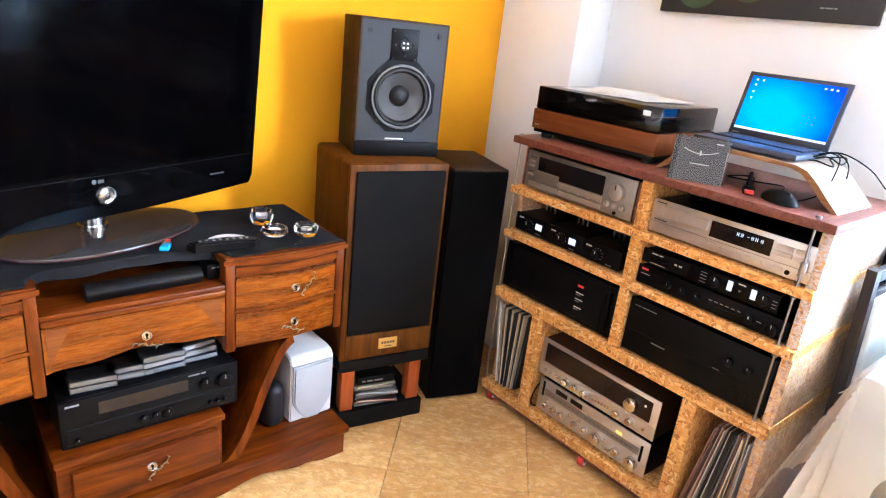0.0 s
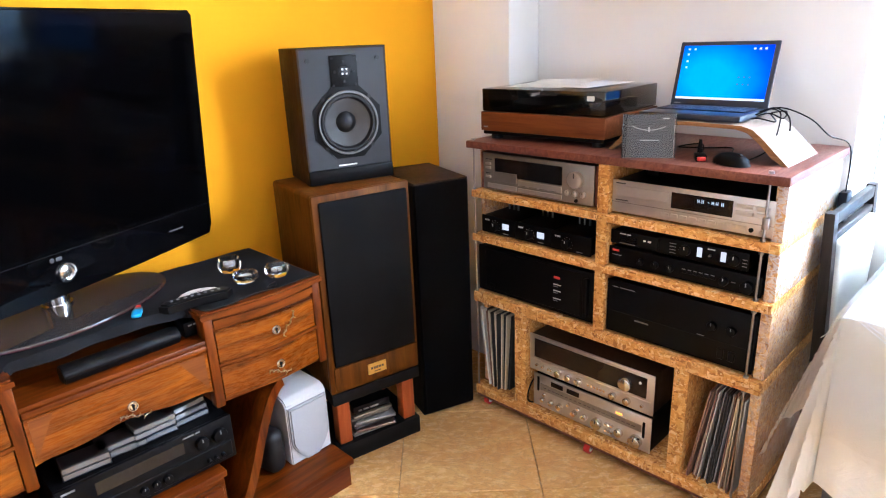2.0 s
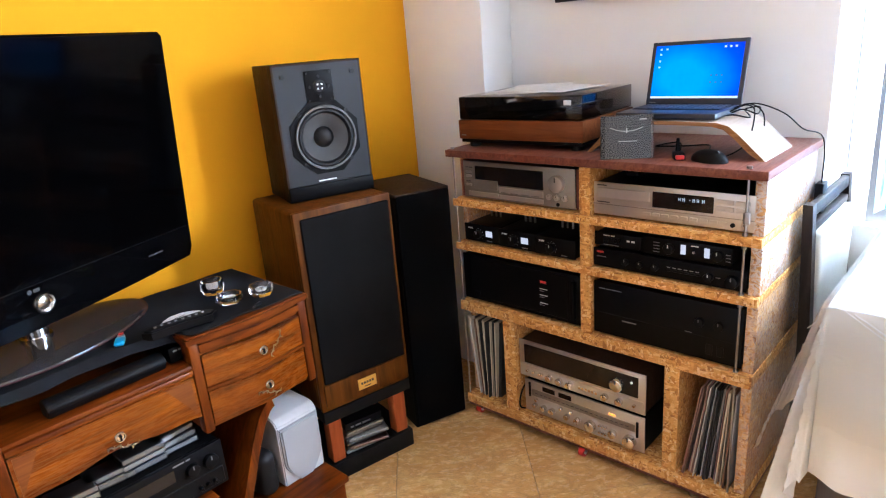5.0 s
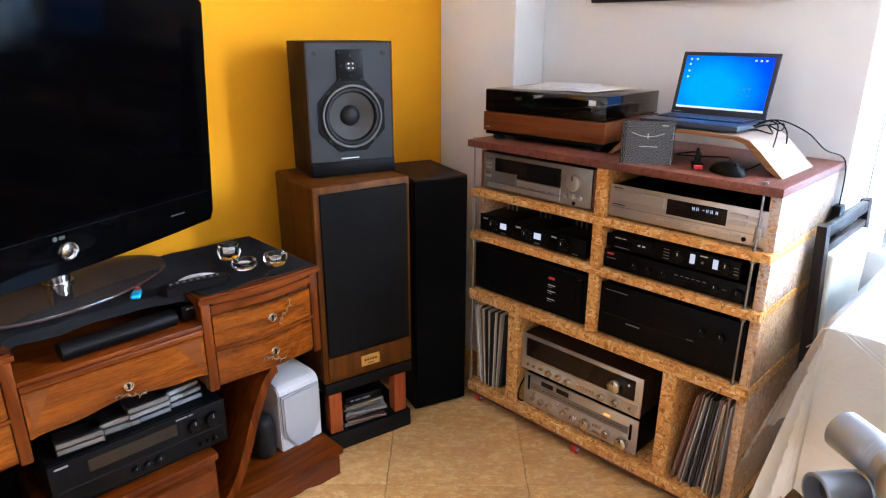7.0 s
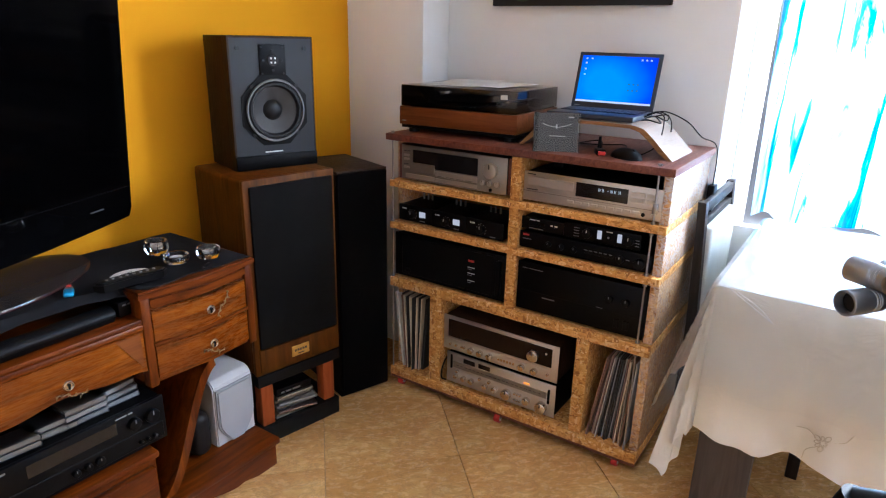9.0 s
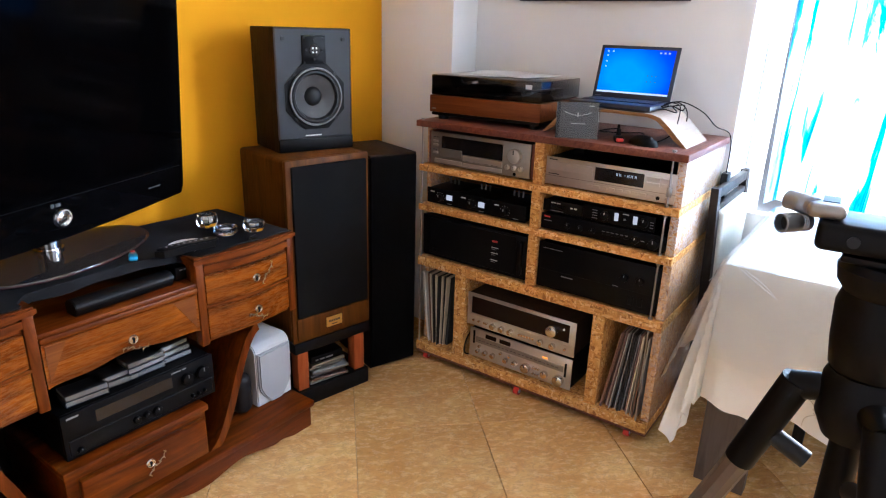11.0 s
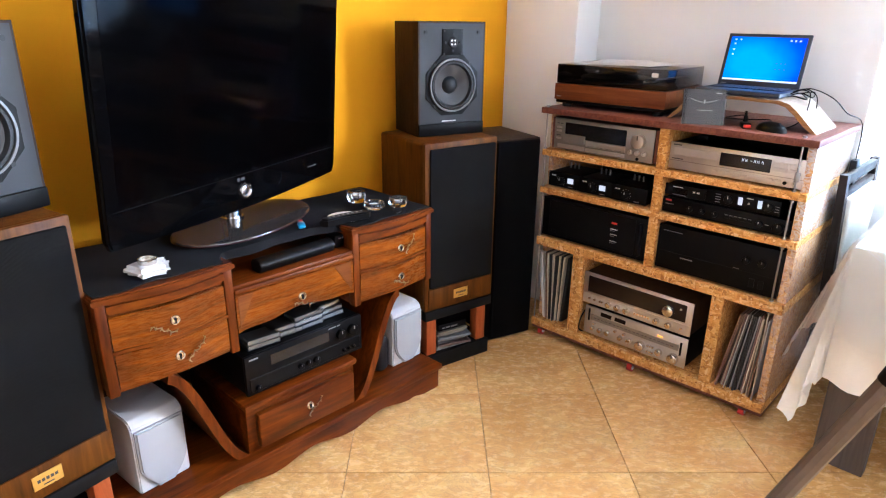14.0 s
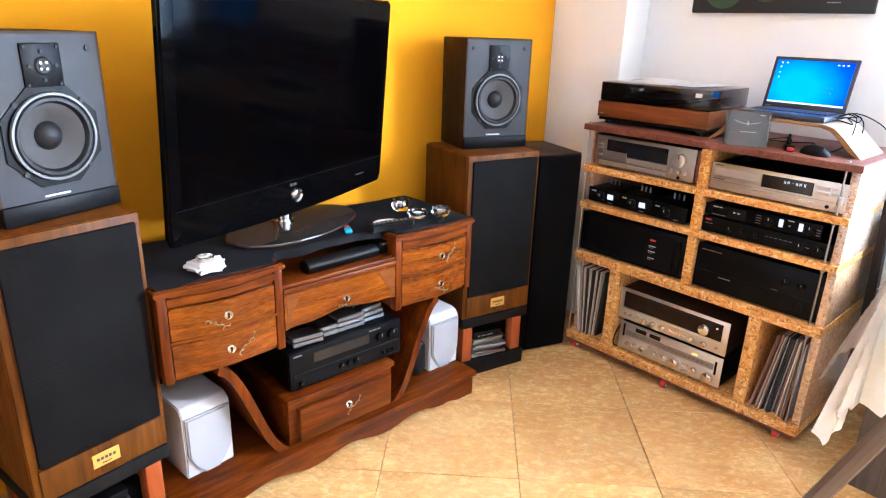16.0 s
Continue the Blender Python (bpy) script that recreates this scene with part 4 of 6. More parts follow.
def rim_box(l, r, d, u):
    def out(a):
        c, s_ = math.cos(a), math.sin(a)
        return min((r if c > 0 else l) / max(1e-6, abs(c)), (u if s_ > 0 else d) / max(1e-6, abs(s_)))
    return out


def rim_octagon(r):
    def out(a):
        return r * math.cos(math.pi / 8) / math.cos(((a + math.pi / 8) % (math.pi / 4)) - math.pi / 8)
    return out


def bookshelf_speaker(m):
    t = thing("bookshelf_speaker", m, "grey-fronted two-way bookshelf loudspeaker in a dark wood cabinet", "loudspeaker", "bookshelf loudspeakers")
    W, H, D = 0.282, 0.412, 0.205
    part("cabinet", cube(0, W, 0.040, D, 0, H, 0.003), VENEER_DARK, t, "dark walnut cabinet")
    for x0, x1, z0, z1 in ((0, 0.006, 0, H), (W - 0.006, W, 0, H), (0.006, W - 0.006, H - 0.006, H), (0.006, W - 0.006, 0, 0.006)):
        part("cabinet_lip", cube(x0, x1, 0.0, 0.041, z0, z1), VENEER_DARK, t)
    cx, cz, r = W / 2, 0.186, 0.099
    part("baffle", holed_plate(rim_box(cx - 0.006, cx - 0.006, cz - 0.046, H - 0.006 - cz), cx, cz, r * 0.94, 0.0, 0.014, 96, [math.atan2(v, h) for h in (cx - 0.006, 0.006 - cx) for v in (H - 0.006 - cz, 0.046 - cz)]), BAFFLE, t, "charcoal grey baffle")
    part("lower_strip", cube(0, W, -0.008, 0.014, 0, 0.046, 0.004), BLACK, t, "black foot strip")
    part("lettering", bars(bm_new(), 0.10, 0.052, [0.06], 0.004, 0.002, -0.001), MARK, t)
    part("woofer_frame", holed_plate(rim_octagon(0.1185), cx, cz, r * 0.95, -0.004, 0.001, 64), BLACK, t, "black octagonal frame")
    driver(t, cx, cz, r, -0.004)
    for a in (45, 135, 225, 315):
        part("bolt", cyl(bm_new(), cx + 0.1065 * math.cos(radians(a)), -0.004, cz + 0.1065 * math.sin(radians(a)), 0.006, 0.006, "y", 12), CONE_DARK, t)
    tz = 0.340
    tw = part("tweeter", cube(cx - 0.044, cx + 0.044, -0.004, 0.003, tz - 0.048, tz + 0.048, 0.003), BLACK, t, "black tweeter plate")
    part("dome", lathe(bm_new(), [(0.020, 0.0), (0.016, 0.004), (0.010, 0.003), (0.007, 0.006), (0, 0.007)], Matrix.Translation((cx, -0.004, tz)) @ AXIS["y"], 24), CONE_DARK, tw)
    for k in range(4):
        a0 = radians(45 + 90 * k)
        part("phase_ring", cube(cx + 0.009 * math.cos(a0) - 0.003, cx + 0.009 * math.cos(a0) + 0.003, -0.0105, -0.007, tz + 0.009 * math.sin(a0) - 0.003, tz + 0.009 * math.sin(a0) + 0.003, 0.001, 1), WHITE_PLASTIC, tw)
    for a in range(4):
        an = radians(90 * a)
        part("screw", cyl(bm_new(), cx + 0.030 * math.cos(an), -0.005, tz + 0.030 * math.sin(an), 0.004, 0.004, "y", 10), CONE_DARK, tw)
    for sx in (-1, 1):
        for sz in (-1, 1):
            part("screw", cyl(bm_new(), cx + sx * 0.036, -0.0045, tz + sz * 0.040, 0.0035, 0.003, "y", 10), CONE_DARK, tw)
    for x in (0.030, W - 0.030):
        part("grille_socket", cyl(bm_new(), x, -0.001, H - 0.036, 0.007, 0.006, "y", 14), CONE_DARK, t)
    return t


def floor_speaker(m):
    t = thing("vintage_loudspeaker", m, "vintage walnut loudspeaker with charcoal cloth grille and gold badge", "loudspeaker", "vintage loudspeakers")
    W, H, D = 0.335, 0.665, 0.325
    b = cube(0, W, 0.012, D, 0, H, 0.012, 3)
    part("cabinet", b, VENEER, t, "walnut veneered cabinet")
    b = cube(0, W, 0, 0.02, 0, H, 0.006)
    part("front_frame", b, VENEER, t, "walnut front frame")
    b = cube(0.020, W - 0.014, -0.009, 0.004, 0.098, H - 0.022, 0.004)
    part("grille", b, GRILLE, t, "charcoal cloth grille")
    part("fascia", cube(0.016, W - 0.010, -0.006, 0.004, 0.012, 0.094, 0.003), VENEER, t, "walnut lower fascia")
    bd = part("badge", cube(W / 2 - 0.034, W / 2 + 0.034, -0.009, -0.004, 0.034, 0.072, 0.001, 1), GOLD, t, "gold badge")
    part("lettering", bars(bm_new(), W / 2 - 0.024, 0.052, [0.007] * 5, 0.008, 0.003, -0.0096), MARK_DARK, bd)
    part("lettering", bars(bm_new(), W / 2 - 0.012, 0.041, [0.024], 0.003, 0.002, -0.0096), MARK_DARK, bd)
    return t


def speaker_stand(m):
    t = thing("speaker_stand", m, "low speaker stand with black boards and red wooden legs", "stand", "speaker stands")
    part("base_board", cube(0, 0.32, 0, 0.30, 0, 0.066, 0.003), BLACK_MATT, t, "black base")
    part("top_board", cube(-0.005, 0.325, -0.005, 0.30, 0.228, 0.268, 0.003), BLACK_MATT, t, "black top")
    for x in (0.012, 0.262):
        for y in (0.012, 0.235):
            part("leg", cube(x, x + 0.046, y, y + 0.046, 0.066, 0.228, 0.003), CHERRY, t, "red-brown wooden leg")
    return t


def disc_pile(m, seed, count):
    r = random.Random(seed)
    for k in range(count):
        c = thing("cd_case", m @ pose(r.uniform(-0.006, 0.006), r.uniform(-0.006, 0.006), k * 0.0104, 0, 0, r.uniform(-6, 6)), "compact disc case lying in a small pile", "cd", "piles of compact discs")
        part("tray", cube(0.002, 0.138, 0.002, 0.122, 0.002, 0.0085), SLEEVES[r.choice((0, 7, 0, 4, 7, 1, 6))], c)
        part("case_shell", cube(0, 0.142, 0, 0.124, 0, 0.0102, 0.001, 1), CASE, c, "clear plastic case")


RIGHT = pose(1.068, 1.627, 0, 0, 0, -11)
LEFT = pose(-0.440, 1.514, 0, 0, 0, 10.5)
for m, seed in ((RIGHT, 1), (LEFT, 2)):
    speaker_stand(m)
    floor_speaker(m @ pose(-0.006, 0.0, 0.268))
    disc_pile(m @ pose(0.070, 0.016, 0.066, 0, 0, -6), seed, 8)
    cas = thing("cd_case", m @ pose(0.072, 0.020, 0.066 + 8 * 0.0104, 0, 0, -3) @ pose(0, 0, 0.002), "black compact disc case with pale print lying on the pile", "cd", "piles of compact discs")
    part("tray", cube(0.002, 0.138, 0.002, 0.122, 0.0, 0.030, 0.003), BLACK, cas)
    part("lettering", bars(bm_new(), 0.02, 0.010, [0.012, 0.02, 0.03], 0.006, 0.006, 0.0015), MARK_DIM, cas)
bookshelf_speaker(pose(1.143, 1.748, 0.9335, 0, 0, -17.5))
bookshelf_speaker(pose(-0.390, 1.590, 0.9335, 0, 0, 20))

tw = thing("tower_loudspeaker", pose(1.452, 1.607, 0, 0, 0, -18.5), "tall slim loudspeaker with black cloth sides and brown top", "loudspeaker", "tower loudspeakers")
part("cloth_front", cube(0, 0.205, 0, 0.02, 0.012, 0.895, 0.008), GRILLE_BLACK, tw, "black cloth front")
part("cabinet", cube(0.0, 0.205, 0.021, 0.31, 0.0, 0.889, 0.004), BLACK_MATT, tw)
part("top_cap", cube(0.0, 0.205, 0.006, 0.312, 0.889, 0.901, 0.003), VENEER_DARK, tw, "dark brown wooden top")
tw2 = copy_thing(tw, pose(-0.72, 1.60, 0, 0, 0, 16))

# ---- dresser ----
DX, DY = -0.117, 1.513
dr = thing("dresser", pose(DX, DY, 0), "polished mahogany dressing table with serpentine drawers and brass pulls", "dresser")
DW, DD = 1.115, 0.415


def bow(x, x0, x1, swell):
    """How far a serpentine front swells forward at x."""
    u = (x - x0) / (x1 - x0)
    return swell * math.sin(math.pi * u) ** 1.5


def bowed(x0, x1, y, depth, z0, z1, swell, n=18, edge=0.0):
    """A board with a swelling front face."""
    xs = [x0 + (x1 - x0) * k / n for k in range(n + 1)]
    pts = [(x, y - bow(x, x0, x1, swell)) for x in xs] + [(x1, y + depth), (x0, y + depth)]
    b = prism(bm_new(), pts, "z", z0, z1)
    if edge:
        bmesh.ops.bevel(b, geom=[e for e in b.edges if abs(e.verts[0].co.z - e.verts[1].co.z) < 1e-6], offset=edge, segments=2, affect="EDGES")
    return b


def make_figured(name, tilt):
    """Book-matched mahogany veneer whose figure slants."""
    m = Mat(name, rough=0.3, Coat_Weight=0.05, Coat_Roughness=0.15, Specular_IOR_Level=0.22)
    v = m.coords((1.2, 8, 13), (0, tilt, 0))
    fig, fine = m.noise(v, 3.4, 5, 0.55, 0.9), m.noise(v, 24, 3, 0.7)
    col = m.ramp(fig, (0.26, (0.042, 0.0064, 0.0005)), (0.5, (0.140, 0.0285, 0.0009)), (0.76, (0.285, 0.074, 0.002)))
    m.set("Base Color", m.mix(0.14, col, m.ramp(fine, (0.3, (0.045, 0.008, 0.001)), (0.65, (0.20, 0.054, 0.0035)))))
    m.set("Roughness", m.ramp(fine, (0.3, 0.2), (0.7, 0.36)))
    m.bump(fine, 0.06, 0.0006)
    return m.m


FIG = {1: make_figured("figured_mahogany_rising", 35), -1: make_figured("figured_mahogany_falling", -35)}


def pull(parent, x, y, z, tilt, dx, dz):
    """A round keyhole plate, with a twig-like brass pull hanging beside it."""
    k = part("key_rosette", lathe(bm_new(), [(0.0, 0.003), (0.008, 0.003), (0.0095, 0.005), (0.0115, 0.005), (0.0135, 0.002), (0.014, 0.0)], Matrix.Translation((x, y, z)) @ AXIS["y"], 20), NICKEL, parent, "round nickel keyhole plate")
    part("keyhole_slot", cube(x - 0.0018, x + 0.0018, y - 0.0056, y - 0.002, z - 0.0075, z + 0.002), BLACK, k)
    part("keyhole_eye", cyl(bm_new(), x, y - 0.004, z + 0.003, 0.0034, 0.0035, "y", 12), BLACK, k)
    c, s_ = math.cos(radians(tilt)), math.sin(radians(tilt))
    b = bm_new()
    pts = []
    for j in range(11):
        u, w = (j - 5) * 0.0070, 0.0030 * math.sin(j * 2.1)
        pts.append((x + dx + u * c - w * s_, y - 0.009 - 0.003 * math.cos(j), z + dz + u * s_ + w * c))
    tube(b, pts, 0.0015, 6)
    for j in (0, 2, 4, 6, 8, 10):
        sx = 1 if j % 4 else -1
        tip = Vector(pts[j]) + Vector((-s_ * 0.008 * sx, -0.001, c * 0.008 * sx))
        rod(b, pts[j], tip, 0.0018, 6, 0.0008)
        bmesh.ops.create_icosphere(b, subdivisions=1, radius=0.0030, matrix=Matrix.Translation(pts[j]))
    part("drawer_pull", b, BRASS, parent, "twig-shaped aged brass pull")


def drawer(x0, x1, y, z0, z1, swell, tilt, dx, dz):
    b = bowed(x0, x1, y, 0.022, z0, z1, swell, 18, 0.003)
    d = part("drawer", b, FIG[1 if x0 > 0.5 else -1], dr, "figured mahogany drawer front")
    xm = (x0 + x1) / 2 + (0.0 if x0 < 0.5 else 0.012)
    pull(d, xm, y - bow(xm, x0, x1, swell) + 0.001, (z0 + z1) / 2, tilt, dx, dz)
    return d


LB, RB = (0.0, 0.352), (0.765, DW)
for (x0, x1), tl in ((LB, ((-30, -0.034, -0.014), (42, 0.044, 0.006))), (RB, ((52, 0.036, 0.008), (-24, -0.008, -0.017)))):
    part("pedestal", bowed(x0 + 0.004, x1 - 0.004, 0.03, DD - 0.03, 0.467, 0.712, 0.010), MAHOGANY, dr, "mahogany drawer pedestal")
    part("top_moulding", bowed(x0 - 0.006, x1 + 0.006, 0.012, DD - 0.012, 0.712, 0.7335, 0.016, 18, 0.005), MAHOGANY, dr)
    for xe in (x0, x1 - 0.026):
        part("corner_post", cube(xe, xe + 0.026, 0.018, 0.05, 0.462, 0.712, 0.004), MAHOGANY_V, dr)
    drawer(x0 + 0.028, x1 - 0.028, 0.020, 0.584, 0.674, 0.022, *tl[0])
    drawer(x0 + 0.028, x1 - 0.028, 0.020, 0.477, 0.575, 0.022, *tl[1])
    part("frieze", bowed(x0 + 0.026, x1 - 0.026, 0.017, 0.022, 0.681, 0.7115, 0.020, 18, 0.006), MAHOGANY, dr, "rounded frieze moulding over the drawers")
    part("drawer_rail", bowed(x0 + 0.024, x1 - 0.024, 0.018, 0.02, 0.575, 0.584, 0.016), MAHOGANY, dr)
part("back_top", cube(0.346, 0.771, 0.116, DD, 0.713, 0.7335, 0.003), MAHOGANY, dr)
part("shelf", cube(0.349, 0.768, 0.022, DD - 0.01, 0.640, 0.660, 0.004), MAHOGANY, dr, "lowered middle shelf")
part("apron_moulding", cube(0.352, 0.765, 0.014, 0.045, 0.632, 0.650, 0.006), MAHOGANY, dr)
# middle drawer with a scalloped lower edge
xs = [0.354 + 0.409 * k / 24 for k in range(25)]
pts = [(x, 0.516 + 0.022 * math.sin(math.pi * (x - 0.354) / 0.409) ** 0.7 - 0.010 * math.sin(2 * math.pi * (x - 0.354) / 0.409) ** 2) for x in xs] + [(0.763, 0.630), (0.354, 0.630)]
d = part("drawer", prism(bm_new(), pts, "y", 0.020, 0.044), FIG[-1], dr, "figured mahogany middle drawer")
part("inlay", prism(bm_new(), [(0.362, 0.626), (0.362, 0.530), (0.410, 0.626)], "y", 0.0185, 0.021), TEAK, d, "paler veneer corner")
part("inlay", prism(bm_new(), [(0.755, 0.626), (0.755, 0.530), (0.690, 0.626)], "y", 0.0185, 0.021), TEAK, d, "paler veneer corner")
pull(d, 0.569, 0.020, 0.565, -18, 0.0, -0.022)
part("drawer_box", cube(0.36, 0.757, 0.044, DD - 0.04, 0.545, 0.63), MAHOGANY, dr)
part("back_panel", cube(0.006, DW - 0.006, DD - 0.012, DD, 0.09, 0.712), ESPRESSO, dr, "dark back board")
# lower case with its drawer
part("lower_case", cube(0.352, 0.756, 0.030, DD - 0.02, 0.10, 0.272, 0.003), MAHOGANY, dr)
part("case_moulding", cube(0.346, 0.762, 0.016, DD - 0.02, 0.255, 0.276, 0.006), MAHOGANY, dr)
d = part("drawer", cube(0.382, 0.742, 0.008, 0.032, 0.118, 0.236, 0.006), MAHOGANY, dr, "plain mahogany lower drawer")
pull(d, 0.563, 0.009, 0.188, 38, 0.016, -0.006)
# S-shaped brackets between pedestals and base
for sgn, xa in ((1, 0.150), (-1, 0.965)):
    n, reach, outer, inner = 26, 0.215, [], []
    for k in range(n + 1):
        u = k / n
        ease = u - 0.115 * math.sin(2 * math.pi * u)
        x, z = xa + sgn * reach * u, 0.464 - 0.366 * (0.5 * ease + 0.5 * (3 * u * u - 2 * u ** 3))
        slope = Vector((sgn * reach, -0.366 * (0.5 * (1 - 0.72 * math.cos(2 * math.pi * u)) + 3 * (u - u * u)))).normalized()
        side = Vector((slope.y, -slope.x)) * sgn * 0.027
        outer.append((x, z)), inner.append((x + side.x, max(0.0985, z + side.y) if u > 0.5 else min(0.466, z + side.y)))
    part("scroll_bracket", prism(bm_new(), outer + inner[::-1], "y", 0.030, 0.33), MAHOGANY_V, dr, "curved S-shaped mahogany bracket")
# base with a scalloped apron
part("base_top", cube(-0.022, DW + 0.045, -0.002, DD, 0.078, 0.100, 0.004), MAHOGANY, dr)
n = 60
xs = [-0.012 + (DW + 0.045) * k / n for k in range(n + 1)]
L = DW + 0.03


def scallop(u):
    """The apron's lower edge, from foot to foot."""
    if u < 0.075 or u > 0.925:
        return 0.0
    e = min((u - 0.075) / 0.06, (0.925 - u) / 0.06, 1.0)
    return 0.020 * math.sin(e * math.pi / 2) + 0.012 * math.cos(u * math.pi * 8) * e * e


pts = [(x, scallop((x + 0.012) / (DW + 0.045))) for x in xs] + [(xs[-1], 0.080), (xs[0], 0.080)]
part("base_apron", prism(bm_new(), pts, "y", 0.008, 0.032), MAHOGANY, dr, "scalloped base apron")
for x in (0.0, DW - 0.03):
    part("rear_foot", cube(x, x + 0.05, DD - 0.06, DD - 0.01, 0, 0.079), MAHOGANY_V, dr)

# ---- cloth runner on the dresser ----
b = bm_new()
nx, ny = 90, 16
grid = []
for i in range(nx + 1):
    u = i / nx
    x = DX + 0.004 + u * (DW - 0.01)
    lx = x - DX
    mid = max(0.0, min(1.0, (lx - 0.325) / 0.045)) * max(0.0, min(1.0, (0.785 - lx) / 0.03))
    edge = 0.022 + 0.060 * mid + 0.004 * math.sin(x * 17) + 0.003 * math.sin(x * 47 + 1)
    row = []
    for j in range(ny + 1):
        v = j / ny
        y = DD - 0.012 - v * (DD - 0.012 - edge)
        z = 0.7365 + 0.0012 * math.sin(x * 33 + y * 21)
        if j == ny and mid > 0.3:
            z -= 0.016 + 0.003 * math.sin(x * 23)
        row.append(b.verts.new((x, DY + y, z)))
    grid.append(row)
for i in range(nx):
    for j in range(ny):
        b.faces.new((grid[i][j], grid[i + 1][j], grid[i + 1][j + 1], grid[i][j + 1]))
bmesh.ops.recalc_face_normals(b, faces=b.faces)
bmesh.ops.solidify(b, geom=b.faces[:], thickness=0.0022)
rim = [grid[i][ny].co.copy() for i in range(0, nx + 1, 2)]
runner = single("table_runner", b, RUNNER, Matrix(), "dark grey cloth runner with wavy edges over the dresser", "cloth")
part("hem", tube(bm_new(), rim, 0.0016, 6), RUNNER, runner, "stitched front hem")

# ---- television ----
tv = thing("television", pose(0.4385, 1.797, 0.7395, 0, 0, 20.3), "large gloss-black flat television on an oval glass foot", "television")
TW, Z0, Z1 = 1.008, 0.062, 0.724
n = 16
pts = [(-TW / 2 + 0.012 + (TW - 0.024) * k / n, Z0 - 0.016 * math.sin(math.pi * k / n)) for k in range(n + 1)]
pts += [(TW / 2, Z0 + 0.03), (TW / 2, Z1 - 0.012), (TW / 2 - 0.012, Z1), (-TW / 2 + 0.012, Z1), (-TW / 2, Z1 - 0.012), (-TW / 2, Z0 + 0.03)]
b = prism(bm_new(), pts, "y", 0.0, 0.020)
bmesh.ops.bevel(b, geom=[e for e in b.edges if abs(e.verts[0].co.y - e.verts[1].co.y) < 1e-6 and e.verts[0].co.y < 0.01], offset=0.006, segments=3, affect="EDGES")
body = part("bezel", b, GLOSS_BLACK, tv, "gloss-black frame")
part("screen", cube(-TW / 2 + 0.042, TW / 2 - 0.042, -0.001, 0.004, Z0 + 0.112, Z1 - 0.038), SCREEN_BLACK, tv, "dark switched-off screen")
part("rear_shell", cube(-TW / 2 + 0.12, TW / 2 - 0.14, 0.020, 0.075, Z0 + 0.04, Z1 - 0.04, 0.012), BLACK, tv)
part("lower_seam", cube(-TW / 2 + 0.02, TW / 2 - 0.02, -0.0012, 0.002, Z0 + 0.098, Z0 + 0.0995), BLACK, tv)
ringp = part("power_ring", lathe(bm_new(), [(0.018, 0.0), (0.021, 0.006), (0.025, 0.006), (0.027, 0.0)], Matrix.Translation((0, -0.001, Z0 + 0.045)) @ AXIS["y"], 32), CHROME, tv, "chrome ring")
part("ring_centre", lathe(bm_new(), [(0, 0.005), (0.012, 0.004), (0.019, 0.0)], Matrix.Translation((0, -0.001, Z0 + 0.045)) @ AXIS["y"], 24), NICKEL, ringp)
part("maker_mark", cyl(bm_new(), -0.03, -0.001, Z0 + 0.085, 0.006, 0.002, "y", 16), MARK_FAINT, tv)
part("maker_mark", bars(bm_new(), -0.02, Z0 + 0.080, [0.016], 0.009, 0.002, -0.0015), MARK_FAINT, tv)
part("lettering", bars(bm_new(), 0.33, Z0 + 0.050, [0.012, 0.02, 0.015], 0.004, 0.002, -0.0015), MARK_FAINT, tv)
for o in tv.children:
    o.matrix_local = pose(0, 0, Z0, 4.5) @ pose(0, 0, -Z0)
part("neck", cyl(bm_new(), 0, 0.062, 0.045, 0.031, 0.074, "z", 40), CHROME, tv, "chrome neck")
part("neck_collar", cyl(bm_new(), 0, 0.062, 0.0125, 0.037, 0.006, "z", 40), CHROME, tv)
b = bm_new()
lathe(b, [(0, 0.0), (0.985, 0.0), (1.0, 0.004), (0.985, 0.009), (0, 0.010)], Matrix.Diagonal((0.268, 0.154, 1, 1)), 64)
for v in b.verts:
    v.co.y += 0.01
foot = part("glass_foot", b, TV_BASE, tv, "oval dark glass foot")
b = bm_new()
ring_pts = [(0.268 * math.cos(a), 0.01 + 0.154 * math.sin(a), 0.004) for a in (2 * math.pi * k / 40 for k in range(41))]
tube(b, ring_pts, 0.0022, 6)
part("foot_rim", b, speckled("dark_red_rim", (0.035, 0.009, 0.011), 0.2), foot, "dark red rim")

# ---- things on the dresser ----
DZ = 0.739


def glass_dish(x, y, r, h, sides):
    t = thing("glass_ashtray", pose(x, y, DZ, 0, 0, 20), "small faceted clear glass tealight holder on the cloth", "glass dish", "glass tealight holders")
    b = lathe(bm_new(), [(0, 0.0), (r * 0.8, 0.0), (r, h * 0.4), (r * 0.92, h), (r * 0.78, h), (r * 0.62, h * 0.35), (0, h * 0.3)], None, sides)
    part("bowl", b, GLASS, t)
    part("candle_cup", lathe(bm_new(), [(0, h * 0.42), (r * 0.45, h * 0.42), (r * 0.48, h * 0.62), (r * 0.44, h * 0.62), (r * 0.42, h * 0.5), (0, h * 0.5)], None, 24), PAPER, t, "white tealight")


glass_dish(0.845, 1.755, 0.034, 0.040, 8)
glass_dish(0.836, 1.648, 0.038, 0.022, 10)
glass_dish(0.917, 1.615, 0.035, 0.030, 8)
lt = thing("lighter", pose(0.537, 1.643, DZ, 0, 0, -28), "blue plastic cigarette lighter lying on the cloth", "lighter")
part("tank", cube(-0.012, 0.012, -0.022, 0.018, 0, 0.011, 0.005, 3), BLUE, lt)
part("head", cube(-0.009, 0.009, 0.018, 0.030, 0.001, 0.011, 0.002), STEEL, lt)
